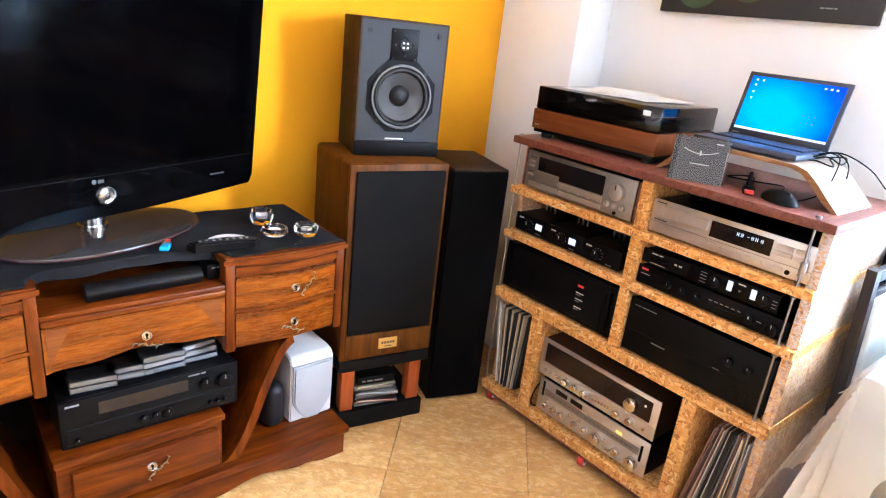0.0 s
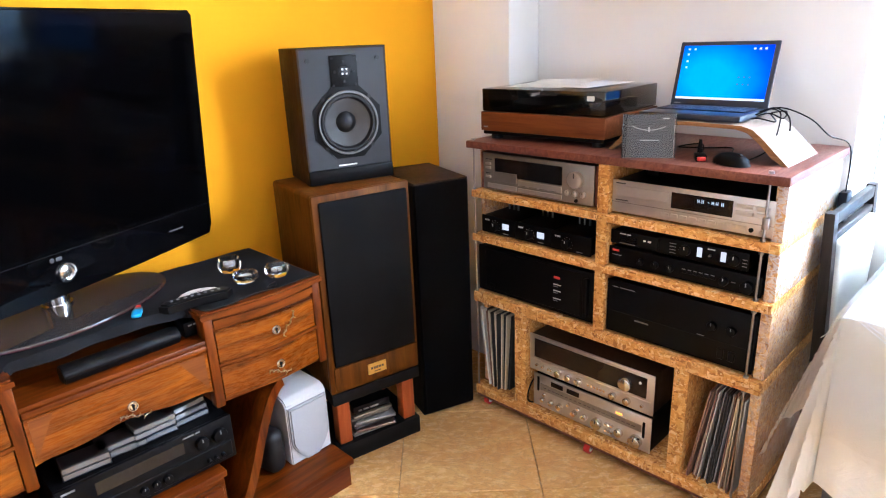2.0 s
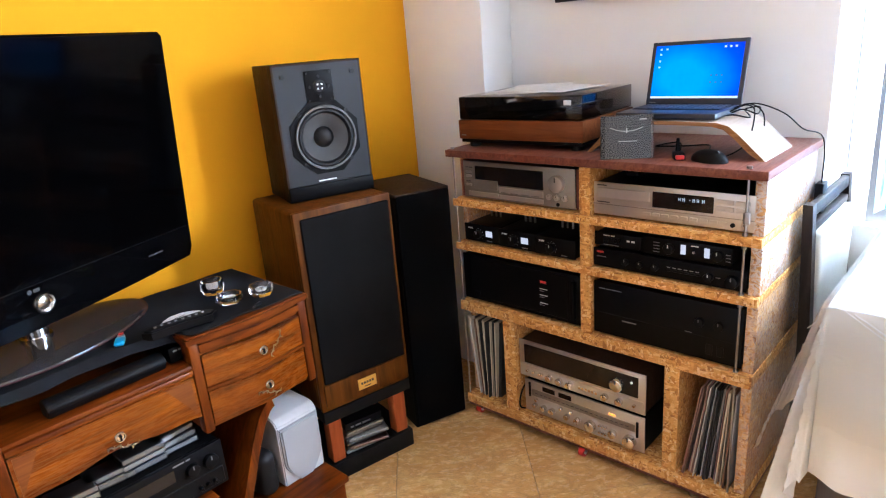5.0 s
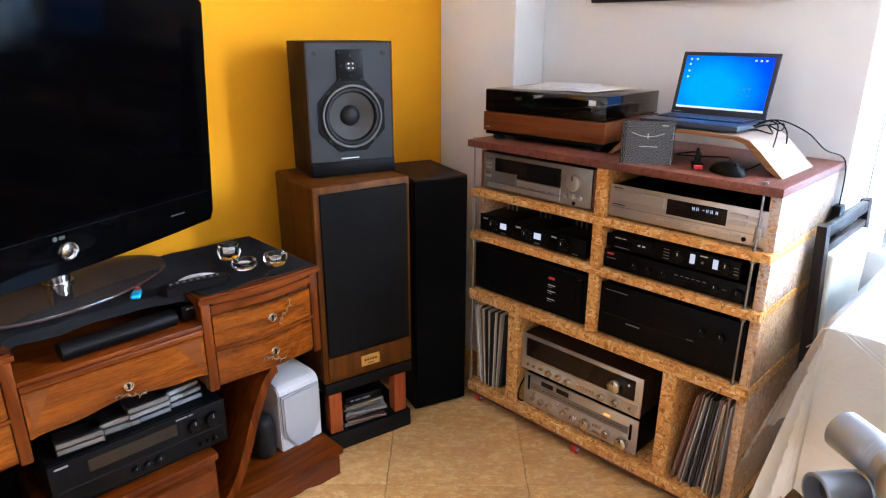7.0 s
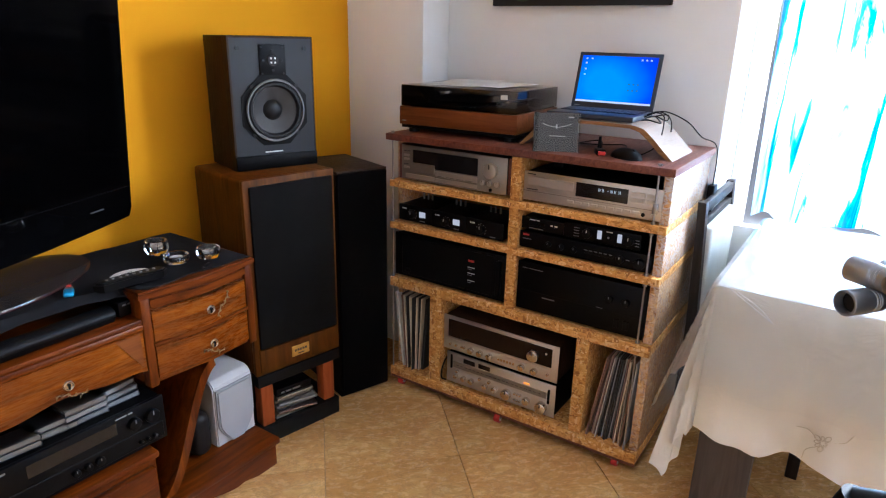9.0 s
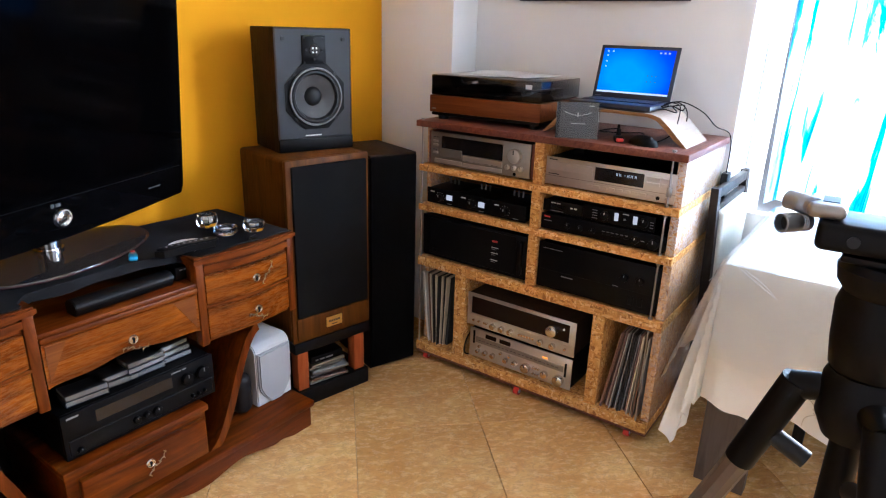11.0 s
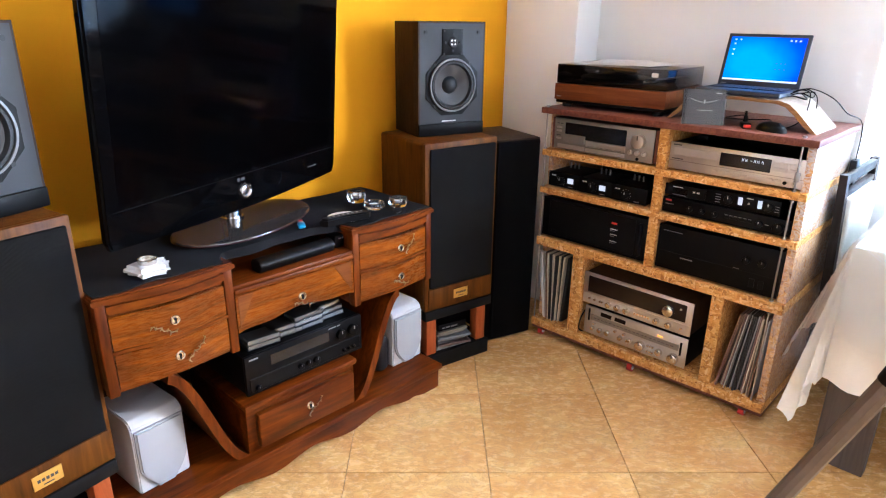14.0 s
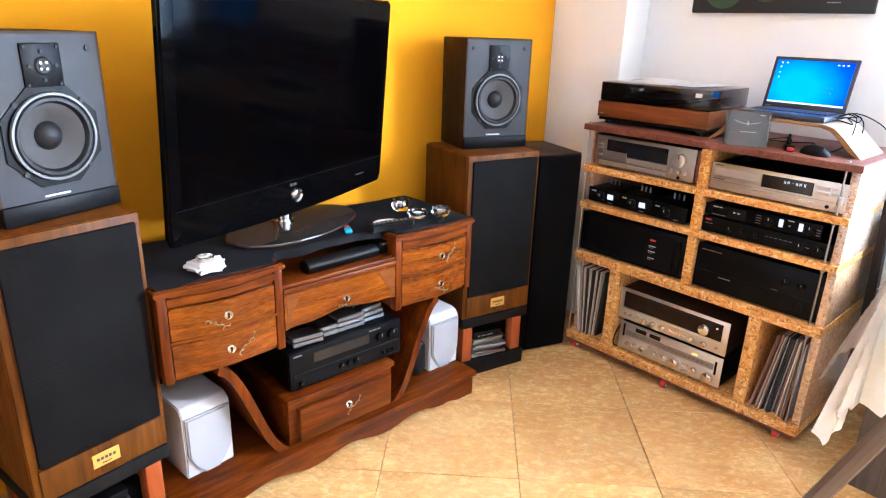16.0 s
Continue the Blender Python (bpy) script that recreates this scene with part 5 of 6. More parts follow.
part("trigger", cube(-0.006, 0.006, 0.026, 0.037, 0.010, 0.013, 0.001), RED, lt)
rm = thing("remote_control", pose(0.664, 1.582, DZ + 0.002, 0, 0, -7), "curved black remote control lying on the cloth", "remote control")
b = bm_new()
pts = [(-0.105, 0.0), (-0.085, -0.02), (0.0, -0.014), (0.085, -0.022), (0.105, -0.004), (0.085, 0.02), (0.0, 0.022), (-0.085, 0.018)]
pts = [(x * 0.88, y * 0.95) for x, y in pts]
prism(b, pts, "z", 0, 0.026)
bmesh.ops.bevel(b, geom=[e for e in b.edges if abs(e.verts[0].co.z - e.verts[1].co.z) < 1e-6], offset=0.005, segments=3, affect="EDGES")
part("shell", b, BLACK, rm)
for k in range(8):
    part("key", cyl(bm_new(), -0.06 + k * 0.017, 0.002 * (k % 2), 0.0265, 0.004, 0.003, "z", 10), MARK_DIM, rm)
cdisc = thing("compact_disc", pose(0.700, 1.632, DZ), "white printed compact disc half under the remote control", "disc")
part("disc", lathe(bm_new(), [(0.0075, 0.0), (0.06, 0.0), (0.06, 0.0014), (0.0075, 0.0014), (0.0075, 0.0)], None, 56), WHITE_PLASTIC, cdisc)
part("hub_ring", lathe(bm_new(), [(0.0078, 0.0015), (0.018, 0.0019), (0.0185, 0.0015)], None, 32), CONE_DARK, cdisc, "dark hub ring")
part("lettering", cube(-0.015, 0.015, 0.034, 0.038, 0.0012, 0.0018), MARK_DIM, cdisc)
cc = thing("cable_clip", pose(0.862, 1.549, DZ, 0, 0, 20), "small black clip lying at the cloth's edge", "clip")
part("body", cube(-0.014, 0.014, -0.004, 0.004, 0, 0.008, 0.002), BLACK, cc)
part("tongue", cube(-0.020, -0.013, -0.003, 0.003, 0.001, 0.005, 0.001), CONE_DARK, cc)
st = thing("star_dish", pose(0.044, 1.596, DZ, 0, 0, 15), "white star-shaped ceramic candle holder on the cloth", "candle holder")
pts = [((0.066 if k % 2 == 0 else 0.043) * math.cos(math.pi * k / 5), (0.066 if k % 2 == 0 else 0.043) * math.sin(math.pi * k / 5)) for k in range(10)]
b = prism(bm_new(), pts, "z", 0, 0.026)
bmesh.ops.bevel(b, geom=b.edges[:], offset=0.0105, segments=4, affect="EDGES")
part("star", b, WHITE_PLASTIC, st)
part("candle_cup", lathe(bm_new(), [(0, 0.026), (0.022, 0.026), (0.024, 0.038), (0.021, 0.038), (0.020, 0.031), (0, 0.031)], None, 24), NICKEL, st, "metal tealight cup")
sb = thing("set_top_box", pose(0.335, 1.553, 0.6605, 0, 0, 2), "long black slim media box on the dresser's shelf", "media box")
b = bm_new()
prism(b, [(0.012, 0.0)] + [(0.027 - 0.027 * math.cos(a), 0.022 + 0.020 * math.sin(a)) for a in (math.pi * k / 12 for k in range(-2, 13))] + [(0.050, 0.0)], "x", 0.0, 0.268)
bmesh.ops.bevel(b, geom=b.edges[:], offset=0.0025, segments=2, affect="EDGES")
part("body", b, BLACK, sb)
part("end_unit", cube(0.285, 0.335, 0.02, 0.070, 0.0, 0.042, 0.006), BLACK, sb)
part("lettering", bars(bm_new(), 0.297, 0.030, [0.01, 0.01], 0.004, 0.004, 0.0195), MARK_DIM, sb)
part("button", cyl(bm_new(), 0.325, 0.02, 0.026, 0.008, 0.006, "y", 14), CONE_DARK, sb)

# ---- receiver and discs in the dresser ----
av = thing("av_receiver", pose(0.255, 1.556, 0.2765), "black audio-video receiver with knobs in the dresser's opening", "receiver")
part("case", cube(0.002, 0.433, 0.012, 0.33, 0.012, 0.138, 0.003), BLACK_METAL, av)
part("front_panel", cube(0, 0.435, 0, 0.014, 0.010, 0.140, 0.003), BLACK, av)
part("display", cube(0.085, 0.300, -0.001, 0.002, 0.088, 0.122), DISPLAY, av)
part("lower_door", cube(0.010, 0.425, -0.003, 0.002, 0.020, 0.066, 0.002, 1), BLACK, av)
part("lettering", bars(bm_new(), 0.014, 0.126, [0.03], 0.005), MARK_DIM, av)
part("lettering", bars(bm_new(), 0.30, 0.128, [0.03, 0.012], 0.004), MARK_DIM, av)
for x, z, r in ((0.345, 0.098, 0.017), (0.395, 0.098, 0.019), (0.035, 0.032, 0.009), (0.185, 0.044, 0.010), (0.215, 0.044, 0.010), (0.245, 0.044, 0.012), (0.355, 0.036, 0.006), (0.375, 0.036, 0.006), (0.395, 0.036, 0.006)):
    knob(av, x, z, r, 0.014, BLACK, MARK_DIM)
for x in (0.05, 0.385):
    for y in (0.05, 0.28):
        part("foot", cyl(bm_new(), x, y, 0.006, 0.018, 0.012, "z", 14), CONE_DARK, av)
AZ = 0.2765 + 0.1405
r5 = random.Random(8)
for k, (x, y, n_) in enumerate(((0.285, 1.585, 2), (0.375, 1.60, 2), (0.455, 1.592, 3), (0.545, 1.602, 3))):
    for j in range(n_):
        c = thing("cassette_case", pose(x, y, AZ + j * 0.0172, 0, 0, r5.uniform(-8, 8)), "cassette in a clear plastic case piled on the receiver", "cassette", "cassettes on the receiver")
        part("cassette", cube(0.003, 0.103, 0.004, 0.066, 0.003, 0.014, 0.001, 1), SLEEVES[r5.choice((1, 2, 7, 5, 0))], c)
        part("case_shell", cube(0, 0.108, 0, 0.070, 0, 0.0168, 0.001, 1), CASE, c, "clear plastic case")
        part("label_card", cube(0.003, 0.105, 0.0008, 0.0025, 0.003, 0.014), SLEEVES[r5.choice((7, 0, 1, 7, 2))], c)


def satellite(m):
    t = thing("satellite_speaker", m, "small white loudspeaker with light grey grille on the dresser's base", "loudspeaker", "small white loudspeakers")
    W, H, D = 0.150, 0.232, 0.185
    b = prism(bm_new(), [(0.0, 0.0), (D, 0.0), (D, H), (0.030, H), (0.012, H - 0.007), (0.0, H - 0.024)], "x", 0, W)
    bmesh.ops.bevel(b, geom=b.edges[:], offset=0.004, segments=2, affect="EDGES")
    part("cabinet", b, WHITE_VINYL, t, "white vinyl cabinet with a sloped top edge")
    lobe = [(0.006 + 0.046 * (1 - u) ** 1.6, 0.004 + 0.078 * u) for u in (k / 8 for k in range(9))]
    pts = lobe + [(0.006, H - 0.030), (W - 0.006, H - 0.030)] + [(W - x, z) for x, z in reversed(lobe)]
    b = prism(bm_new(), pts, "y", -0.012, 0.002)
    bmesh.ops.bevel(b, geom=[e for e in b.edges if max(v.co.y for v in e.verts) < 0], offset=0.005, segments=2, affect="EDGES")
    part("grille", b, WHITE_GRILLE, t, "light grey grille with cut lower corners")
    return t


satellite(pose(-0.068, 1.598, 0.1, 0, 0, 6))
satellite(pose(0.888, 1.622, 0.1, 0, 0, 1))
b = cube(-0.034, 0.034, -0.055, 0.055, 0.0, 0.150, 0.032, 5)
single("black_pouch", b, CONE_DARK, pose(0.838, 1.668, 0.1, 0, 0, 8), "rounded black case standing beside the white loudspeaker", "case")

# ---- picture on the east wall ----
pic = thing("picture", pose(E_WALL, 1.408, 1.471, 0, 0, -90), "dark canvas print with round green shapes on the white wall", "picture")
part("canvas", cube(0, 0.678, -0.022, -0.002, 0, 0.50, 0.003), speckled("near_black_canvas", (0.012, 0.012, 0.013), 0.6, amount=0.3, scale=8), pic)
for x, z, r in ((0.13, 0.10, 0.085), (0.30, 0.12, 0.08)):
    part("green_shape", lathe(bm_new(), [(0, 0.0012), (r * 0.8, 0.001), (r, 0.0)], Matrix.Translation((x, -0.0225, z)) @ AXIS["y"], 32), speckled("dark_green_print", (0.03, 0.07, 0.035), 0.6, amount=0.6, scale=14), pic, "dark green round shape")
part("signature", bars(bm_new(), 0.52, 0.035, [0.012, 0.02, 0.008], 0.004, 0.003, -0.0235), MARK_DIM, pic)

# ---- window and curtain ----
win = structure("window_1", cube(2.46, 2.50, WIN_Y0, WIN_Y1, 0.0, 0.06), WHITE_PLASTIC, "white framed balcony window behind the curtain", "window")
for y0 in (WIN_Y0, -0.40, WIN_Y1 - 0.06):
    part("window_frame", cube(2.461, 2.499, y0, y0 + 0.06, 0.06, 2.3), WHITE_PLASTIC, win)
part("window_frame", cube(2.461, 2.499, WIN_Y0 + 0.06, -0.40, 2.24, 2.3), WHITE_PLASTIC, win)
part("window_frame", cube(2.461, 2.499, -0.34, WIN_Y1 - 0.06, 2.24, 2.3), WHITE_PLASTIC, win)
for y0, y1 in ((WIN_Y0 + 0.06, -0.40), (-0.34, WIN_Y1 - 0.06)):
    p = part("pane", cube(2.478, 2.482, y0, y1, 0.06, 2.24), POLYTHENE, win)
    p.visible_shadow = False
# Unseen frame, added round the south fill lamp's opening.
win2 = structure("window_2", cube(0.25, 2.05, -2.80, -2.76, 0.8, 0.86), WHITE_PLASTIC, "added unseen white framed window behind the camera, for the fill lamp", "window")
for x0 in (0.25, 1.12, 1.99):
    part("window_frame", cube(x0, x0 + 0.06, -2.80, -2.76, 0.86, 2.3), WHITE_PLASTIC, win2)
b = bm_new()
ny, nz = 160, 40
rows_ = []
for j in range(nz + 1):
    v = j / nz
    z = 0.752 + (2.32 - 0.752) * v
    row = []
    for i in range(ny + 1):
        u = i / ny
        y = 0.415 - 0.93 * u
        fold = 0.055 * math.sin(u * 22 + 2.4 * (1 - v) ** 2 * math.sin(u * 7)) + 0.020 * math.sin(u * 52 + 3 * v)
        fold += 0.035 * math.exp(-((u - 0.24 - 0.10 * (1 - v)) / 0.05) ** 2)
        pinch = 0.05 * math.sin(math.pi * v) * (0.5 - u)
        drop = 0.012 * math.sin(u * 19) if j == 0 else 0.0
        row.append(b.verts.new((2.375 + fold * (1.0 - 0.35 * v), y + 0.02 * v + pinch * 0.3, z + drop)))
    rows_.append(row)
for j in range(nz):
    for i in range(ny):
        b.faces.new((rows_[j][i], rows_[j][i + 1], rows_[j + 1][i + 1], rows_[j + 1][i]))
single("curtain", b, CURTAIN, Matrix(), "turquoise satin curtain behind the table, fold shade and daylight glare painted in", "curtain")
single("curtain_rail", cyl(bm_new(), 2.39, -0.40, 2.335, 0.012, 1.75, "y", 14), STEEL, Matrix(), "steel curtain rail over the window", "rail")

# ---- table ----
TX0, TX1, TY0, TY1, TZ = 1.59, 2.40, -0.95, 0.362, 0.742
tb = thing("dining_table", pose(TX0, TY0, 0), "grey-brown dining table with slab legs under a cloth", "table")
part("tabletop", cube(0, TX1 - TX0, 0, TY1 - TY0, TZ - 0.035, TZ - 0.003, 0.003), GREYWOOD, tb)
for x in (0.012, TX1 - TX0 - 0.062):
    for y in (0.03, TY1 - TY0 - 0.165):
        part("leg", cube(x, x + 0.05, y, y + 0.148, 0, TZ - 0.035, 0.002), GREYWOOD, tb, "wide slab leg")


def drape(name, over, lift, material, label, wave, seed, n=120, extra=0.0, flare=0.0):
    """A square sheet over the tabletop that hangs down past its edges in folds."""
    b = bm_new()
    xs = [TX0 - over + (TX1 - TX0 + over) * (k / n) for k in range(n + 1)]
    ys = [TY0 - over * 0.5 + (TY1 - TY0 + 1.5 * over) * (k / n) for k in range(n + 1)]
    rows = []
    for x in xs:
        row = []
        for y in ys:
            du, dv = max(0.0, TX0 - x), max(0.0, y - TY1)
            dw = max(0.0, TY0 - y)
            d = math.hypot(du, dv, dw)
            cx, cy = max(x, TX0), min(max(y, TY0), TY1)
            if d < 1e-9:
                row.append(b.verts.new((cx, cy, TZ + lift + 0.0012 * math.sin(x * 40 + seed) * math.sin(y * 31))))
                continue
            nx_, ny_ = -du / d, (dv - dw) / d
            along = cy * 9 + cx * 9 + math.atan2(dv, du + 1e-6) * 5.0
            out = 0.004 + lift + flare * d + wave * (d / over) * (0.6 + math.sin(along * 2.3 + seed) + 0.5 * math.sin(along * 5.1 + 2 * seed))
            out += (0.08 if seed < 2 else 0.22) * min(du, dv) + 0.05 * d * (1 if seed < 2 else 0)
            fall = d * (1 - 0.02 * math.sin(along * 3)) - 0.012 * (1 - math.exp(-d / 0.02))
            row.append(b.verts.new((cx + nx_ * out, cy + ny_ * out, max(0.03, TZ + lift - fall + 0.004 * math.sin(along * 7) * (d / over)))))
        rows.append(row)
    for i in range(n):
        for j in range(n):
            b.faces.new((rows[i][j], rows[i + 1][j], rows[i + 1][j + 1], rows[i][j + 1]))
    bmesh.ops.recalc_face_normals(b, faces=b.faces)
    return single(name, b, material, Matrix(), label, "tablecloth")


tablecloth = drape("tablecloth", 0.445, 0.0, LINEN, "cream cotton tablecloth hanging in soft folds over the table", 0.022, 1.0)
cover = drape("plastic_table_cover", 0.30, 0.006, POLYTHENE, "clear plastic sheet spread over the cream tablecloth", 0.004, 2.2, 90, flare=0.17)
# Thin white cords draw the highlights along the sheet's folds.
FOLD_GLINT = speckled("painted_film_glint", (0.86, 0.86, 0.86), 0.12, amount=0.03, scale=60)
for pts in ([(TX0 - 0.012, TY1 - 0.03, TZ + 0.004), (TX0 - 0.016, TY1 - 0.16, TZ + 0.001), (TX0 - 0.014, TY1 - 0.34, TZ + 0.003), (TX0 - 0.017, TY1 - 0.55, TZ), (TX0 - 0.014, TY1 - 0.80, TZ + 0.002)],
            [(TX0 - 0.012, TY1 - 0.03, TZ + 0.002), (TX0 - 0.024, TY1 - 0.09, TZ - 0.030), (TX0 - 0.034, TY1 - 0.15, TZ - 0.062)],
            [(TX0 - 0.034, TY1 - 0.15, TZ - 0.062), (TX0 - 0.026, TY1 - 0.115, TZ - 0.034), (TX0 - 0.015, TY1 - 0.055, TZ - 0.004)],
            [(TX0 - 0.010, TY1 - 0.02, TZ + 0.002), (TX0 - 0.008, TY1 + 0.012, TZ - 0.010), (TX0 - 0.016, TY1 + 0.016, TZ - 0.035), (TX0 - 0.012, TY1 + 0.034, TZ - 0.06)]):
    part("crease", tube(bm_new(), pts, 0.0011, 6), FOLD_GLINT, cover, "white cord drawn as the highlight on a fold of the plastic sheet")

b = bm_new()
for k in range(9):
    a0, r0 = 2 * math.pi * k / 9, 0.020 + 0.007 * (k % 2)
    loop = [(0.0, math.cos(a0 + w) * r0 * u, math.sin(a0 + w) * r0 * u) for u, w in ((0.25, 0), (0.75, -0.28), (1.0, 0), (0.75, 0.28), (0.25, 0))]
    tube(b, loop, 0.0013, 5)
for a0, ln in ((2.6, 0.055), (0.5, 0.05), (4.1, 0.045), (5.4, 0.05)):
    tube(b, [(0.0, math.cos(a0 + 0.15 * math.sin(4 * u)) * (0.02 + ln * u), math.sin(a0 + 0.15 * math.sin(4 * u)) * (0.02 + ln * u)) for u in (0, 0.3, 0.6, 1.0)], 0.0012, 5)
flower = part("embroidery", b, cloth("cream_embroidery_thread", (0.62, 0.55, 0.43)), tablecloth, "stitched cream flower on the cloth's front")
FY, FZ = 0.047, 0.393
flower.location = (min((v.co for v in tablecloth.data.vertices if v.co.x < TX0), key=lambda c: (c.y - FY) ** 2 + (c.z - FZ) ** 2).x - 0.003, FY, FZ)

# ---- chair between rack and table ----
ch = thing("dining_chair", pose(1.945, 0.470, 0), "dark-framed dining chair with pale padded back at the table", "chair")
for x in (0.0, 0.425):
    part("back_post", prism(bm_new(), [(0.0, 0.0), (0.032, 0.0), (0.026, 0.45), (0.045, 0.873), (0.02, 0.873), (-0.006, 0.45)], "x", x, x + 0.038), ESPRESSO, ch)
part("top_rail", cube(0.038, 0.425, 0.019, 0.040, 0.835, 0.871, 0.004), ESPRESSO, ch)
part("slot_rail", cube(0.038, 0.425, 0.017, 0.038, 0.790, 0.812, 0.003), ESPRESSO, ch)
b = cube(0.040, 0.423, -0.006, 0.034, 0.47, 0.788, 0.012, 3)
part("back_pad", b, UPHOLSTERY, ch, "pale padded back")
part("seat", cube(0.0, 0.462, -0.40, 0.0, 0.42, 0.47, 0.015, 3), UPHOLSTERY, ch, "pale padded seat")
part("seat_frame", cube(0.01, 0.452, -0.39, -0.002, 0.375, 0.42, 0.003), ESPRESSO, ch)
for x in (0.012, 0.415):
    part("leg", cube(x, x + 0.036, -0.385, -0.349, 0, 0.375, 0.003), ESPRESSO, ch)

# ---- recorder on a tripod ----
BRONZE = speckled("dark_bronze_tube", (0.12, 0.088, 0.068), 0.45, 0.2, amount=0.12, scale=60)
AX, AY = 0.300, 0.0
tp = thing("tripod", pose(AX, AY, 0), "black camera tripod with dark bronze tubular legs", "tripod")
part("centre_column", cyl(bm_new(), 0, 0, 0.99, 0.013, 0.16, "z", 20), BLACK_METAL, tp)
part("shoulder", lathe(bm_new(), [(0, 1.094), (0.027, 1.094), (0.030, 1.086), (0.030, 1.05), (0.022, 1.032), (0, 1.032)], None, 32), BLACK, tp, "black plastic shoulder")
part("head", lathe(bm_new(), [(0, 1.190), (0.034, 1.190), (0.039, 1.184), (0.037, 1.172), (0.031, 1.164), (0.034, 1.152), (0.032, 1.120), (0.029, 1.098), (0.026, 1.0945), (0, 1.0945)], None, 32), BLACK, tp, "black plastic head")
part("head_plate", cube(-0.028, 0.028, -0.045, 0.036, 1.1905, 1.1965, 0.002), BLACK, tp)
part("lock_lever", rod(bm_new(), (0.02, -0.036, 1.176), (0.05, -0.085, 1.166), 0.0065, 12), BLACK, tp)
for deg in (86, 206, 326):
    c, s_ = math.cos(radians(deg)), math.sin(radians(deg))
    hinge, foot_ = Vector((c * 0.046, s_ * 0.046, 1.056)), Vector((c * 0.44, s_ * 0.44, 0.012))
    a = part("leg", rod(bm_new(), hinge.lerp(foot_, 0.07), hinge.lerp(foot_, 0.44), 0.0125, 10), BRONZE, tp, "dark bronze tubular leg")
    part("lower_tube", rod(bm_new(), hinge.lerp(foot_, 0.42), hinge.lerp(foot_, 0.995), 0.0098, 10), BRONZE, a)
    part("clamp", rod(bm_new(), hinge.lerp(foot_, 0.41), hinge.lerp(foot_, 0.45), 0.0160, 16), BLACK, a)
    part("hinge_arm", rod(bm_new(), (c * 0.024, s_ * 0.024, 1.070), (c * 0.050, s_ * 0.050, 1.062), 0.0120, 16, 0.0130), BLACK, a)
    part("hinge_sleeve", rod(bm_new(), hinge + Vector((0, 0, 0.012)), hinge.lerp(foot_, 0.085), 0.0142, 16, 0.0138), BLACK, a)
    inner = hinge.lerp(foot_, 0.045)
    part("lock_knob", rod(bm_new(), inner, inner + Vector((-c * 0.038, -s_ * 0.038, -0.016)), 0.0088, 16), CONE_DARK, a)
    bmf = bm_new()
    bmesh.ops.create_uvsphere(bmf, u_segments=12, v_segments=8, radius=0.012, matrix=Matrix.Translation(foot_))
    part("rubber_foot", bmf, CONE_DARK, a)
rc = thing("audio_recorder", pose(AX, AY + 0.012, 1.1968, 0, 0, 4), "black handheld audio recorder with two silver microphones on a tripod", "recorder")
part("body", cube(-0.031, 0.031, -0.100, 0.046, 0.001, 0.024, 0.006, 3), BLACK, rc)
part("screen", cube(-0.020, 0.020, -0.06, -0.015, 0.024, 0.0246), DISPLAY, rc)
for y in (-0.014, 0.020):
    part("socket", cyl(bm_new(), -0.0315, y, 0.012, 0.0045, 0.003, "x", 14), CONE_DARK, rc)
part("microphone_bridge", cube(-0.024, 0.026, 0.028, 0.056, 0.0245, 0.036, 0.005, 3), SILVER_DARK, rc, "dull silver microphone bridge")
part("bridge_slot", cube(-0.010, 0.012, 0.034, 0.046, 0.0355, 0.0366), BLACK, rc)
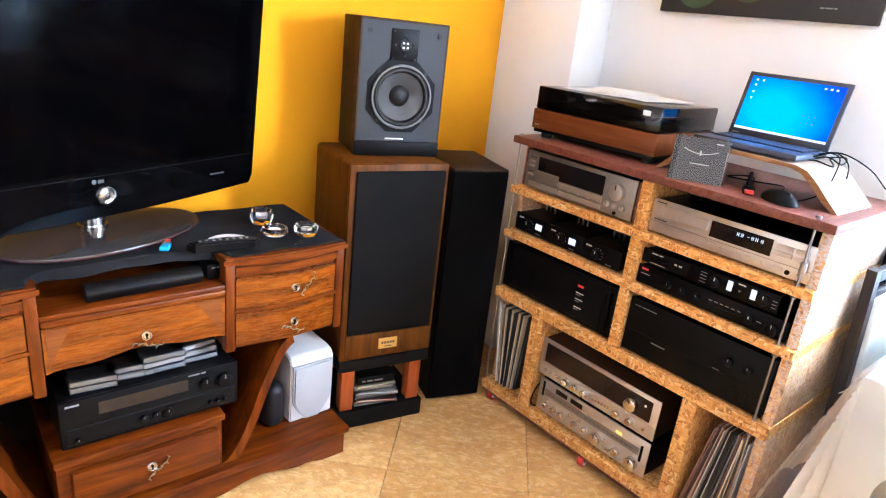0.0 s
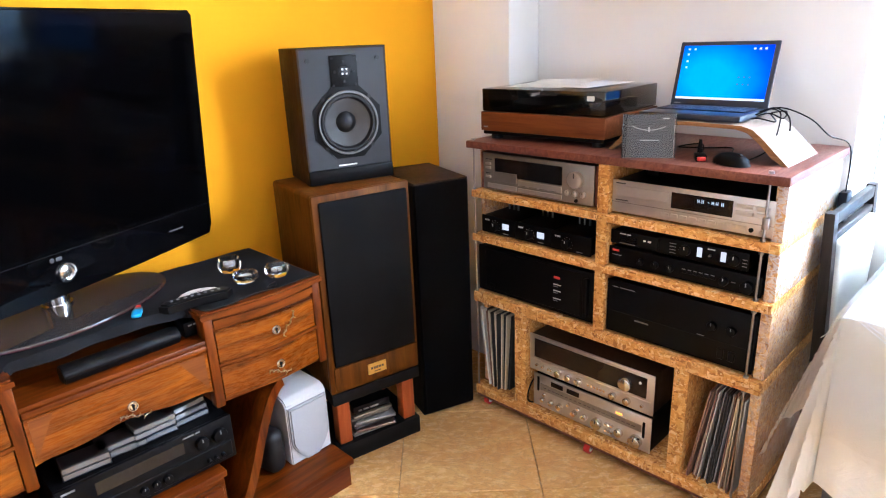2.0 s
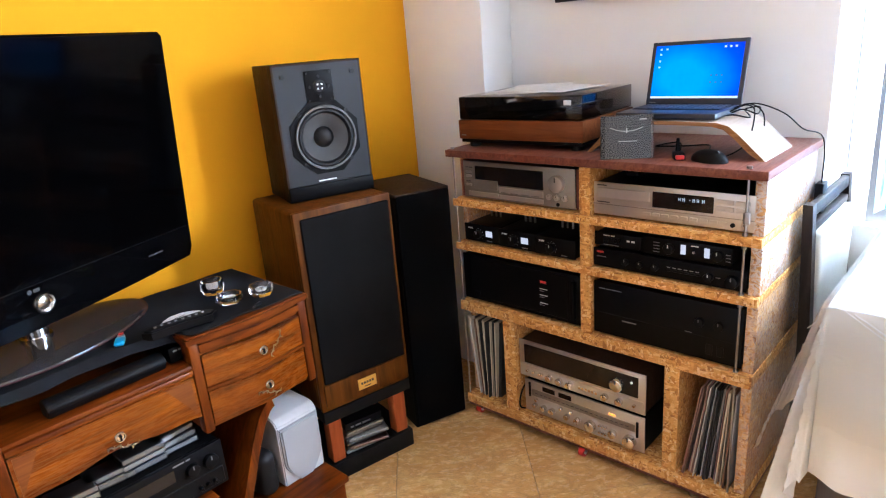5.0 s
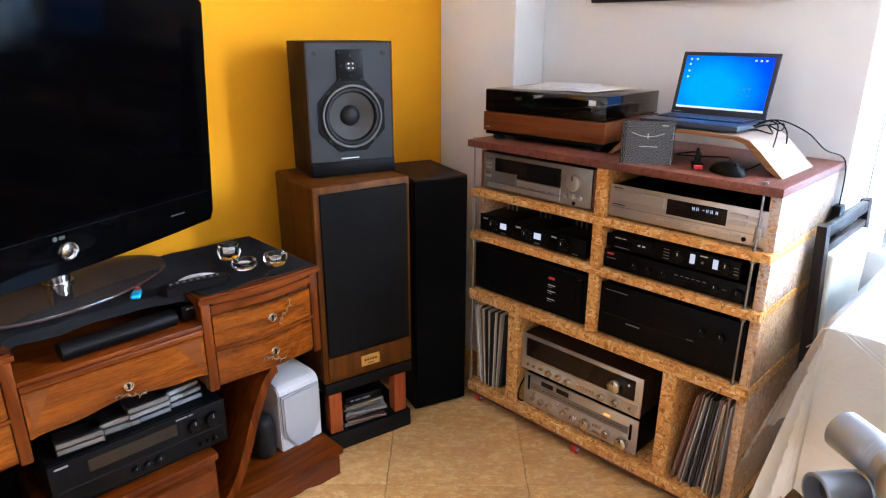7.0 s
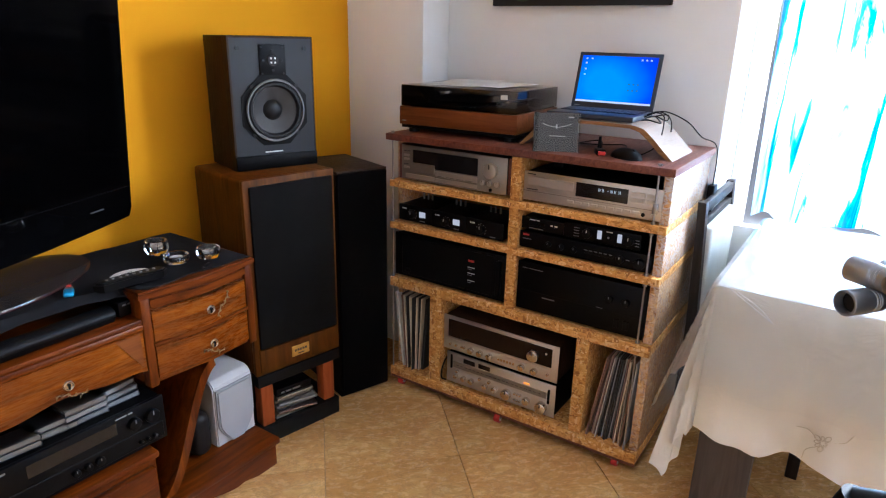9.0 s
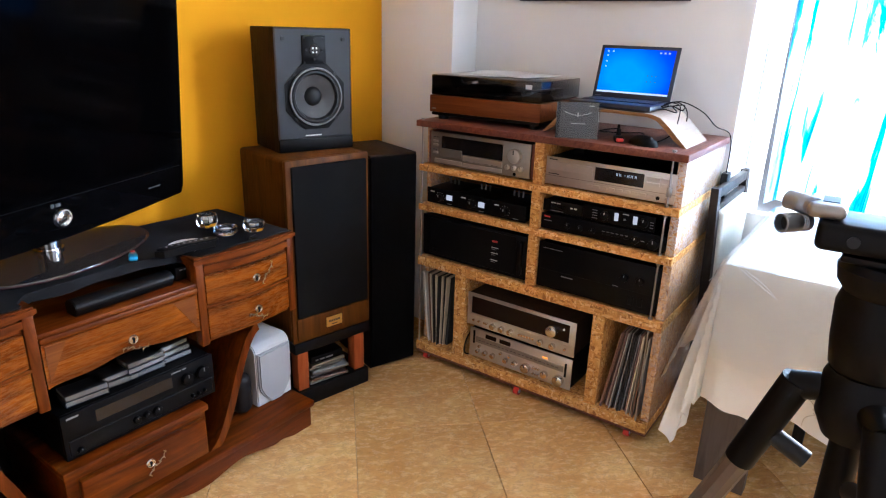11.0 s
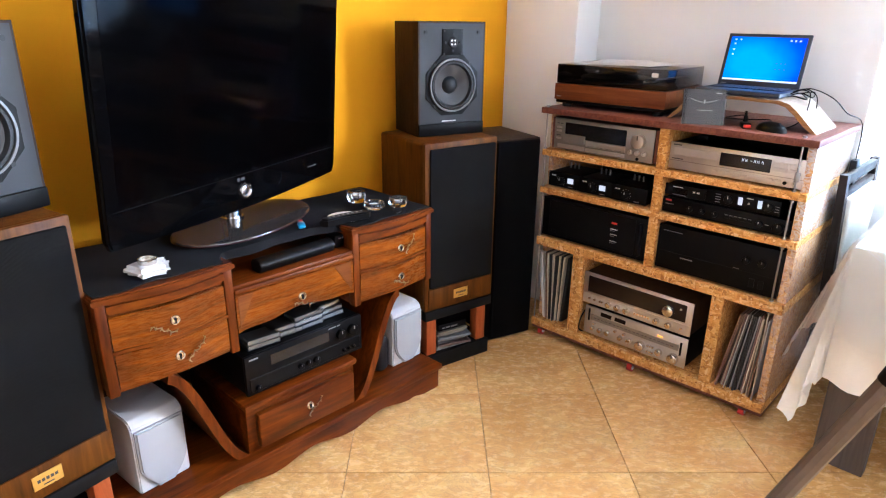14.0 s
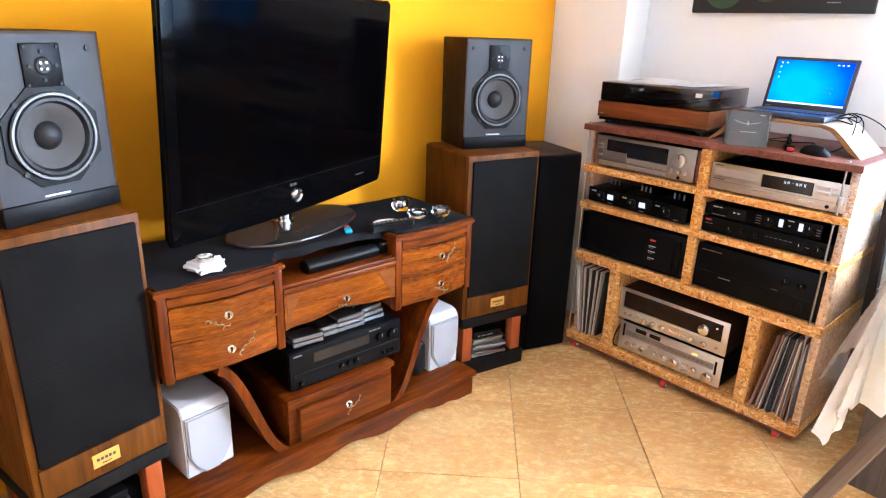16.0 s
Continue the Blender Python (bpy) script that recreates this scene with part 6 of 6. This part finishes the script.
for mouth, way in (((-0.0175, 0.072, 0.0150), (-0.74, 0.67, 0.0)), ((0.009, 0.071, 0.0300), (0.62, 0.78, 0.0))):
    way = Vector(way).normalized()
    m = Matrix.Translation(Vector(mouth) - way * 0.027) @ way.to_track_quat("Z", "Y").to_matrix().to_4x4()
    grooves = [(0.0072, z) if k % 2 else (0.0078, z) for k, z in enumerate((0.0055, 0.006, 0.0072, 0.0077, 0.0092, 0.0097, 0.0110))]
    mc = part("microphone", lathe(bm_new(), [(0, 0), (0.0074, 0), (0.0078, 0.001)] + grooves + [(0.0081, 0.0115), (0.0081, 0.0265), (0.0076, 0.027), (0.0066, 0.027), (0.0064, 0.0205)], m, 32), MIC_METAL, rc, "silver microphone capsule")
    part("mesh_cap", lathe(bm_new(), [(0, 0.0225), (0.0034, 0.0220), (0.0065, 0.0205)], m, 24), CONE_DARK, mc)

# ---- floor tiles ----
PITCH, GAP = 0.4515, 0.0022
base = bm_new()
bmesh.ops.create_grid(base, x_segments=1, y_segments=1, size=(PITCH - GAP) / 2)
for v in base.verts:
    v.co.z = 0.0
ext = bmesh.ops.extrude_face_region(base, geom=base.faces[:])
for g in ext["geom"]:
    if isinstance(g, bmesh.types.BMVert):
        g.co.z = -0.0055
bmesh.ops.recalc_face_normals(base, faces=base.faces)
bmesh.ops.bevel(base, geom=[e for e in base.edges if all(v.co.z > -0.001 for v in e.verts)], offset=0.0012, segments=1, affect="EDGES")
whole = mesh_of("tile", base, TILE)
C0, AX1, AX2 = Vector((1.104, 1.373, 0)), Vector((0.7071, -0.7071, 0)), Vector((0.7071, 0.7071, 0))
for i in range(-16, 16):
    for j in range(-16, 16):
        c = C0 + AX1 * PITCH * (i + 0.5) + AX2 * PITCH * (j + 0.5)
        reach = PITCH * 0.7071
        lo_x, hi_x, lo_y, hi_y = W_WALL, E_WALL + 0.28, S_WALL, N_WALL
        if not (lo_x - reach < c.x < hi_x + reach and lo_y - reach < c.y < hi_y + reach):
            continue
        m = Matrix.Translation(c) @ Matrix.Rotation(radians(-45), 4, "Z")
        data = whole
        if c.x - reach < lo_x or c.x + reach > hi_x or c.y - reach < lo_y or c.y + reach > hi_y:
            cut = bm_new()
            cut.from_mesh(whole)
            for co, no in (((lo_x, 0, 0), (-1, 0, 0)), ((hi_x, 0, 0), (1, 0, 0)), ((0, lo_y, 0), (0, -1, 0)), ((0, hi_y, 0), (0, 1, 0))):
                inv = m.inverted()
                bmesh.ops.bisect_plane(cut, geom=cut.verts[:] + cut.edges[:] + cut.faces[:], plane_co=inv @ Vector(co), plane_no=inv.to_3x3() @ Vector(no), clear_outer=True)
            if len(cut.faces) < 2:
                cut.free()
                continue
            data = mesh_of("tile", cut, TILE)
        ob = new("tile", data)
        ob.parent = floor
        ob.matrix_local = m
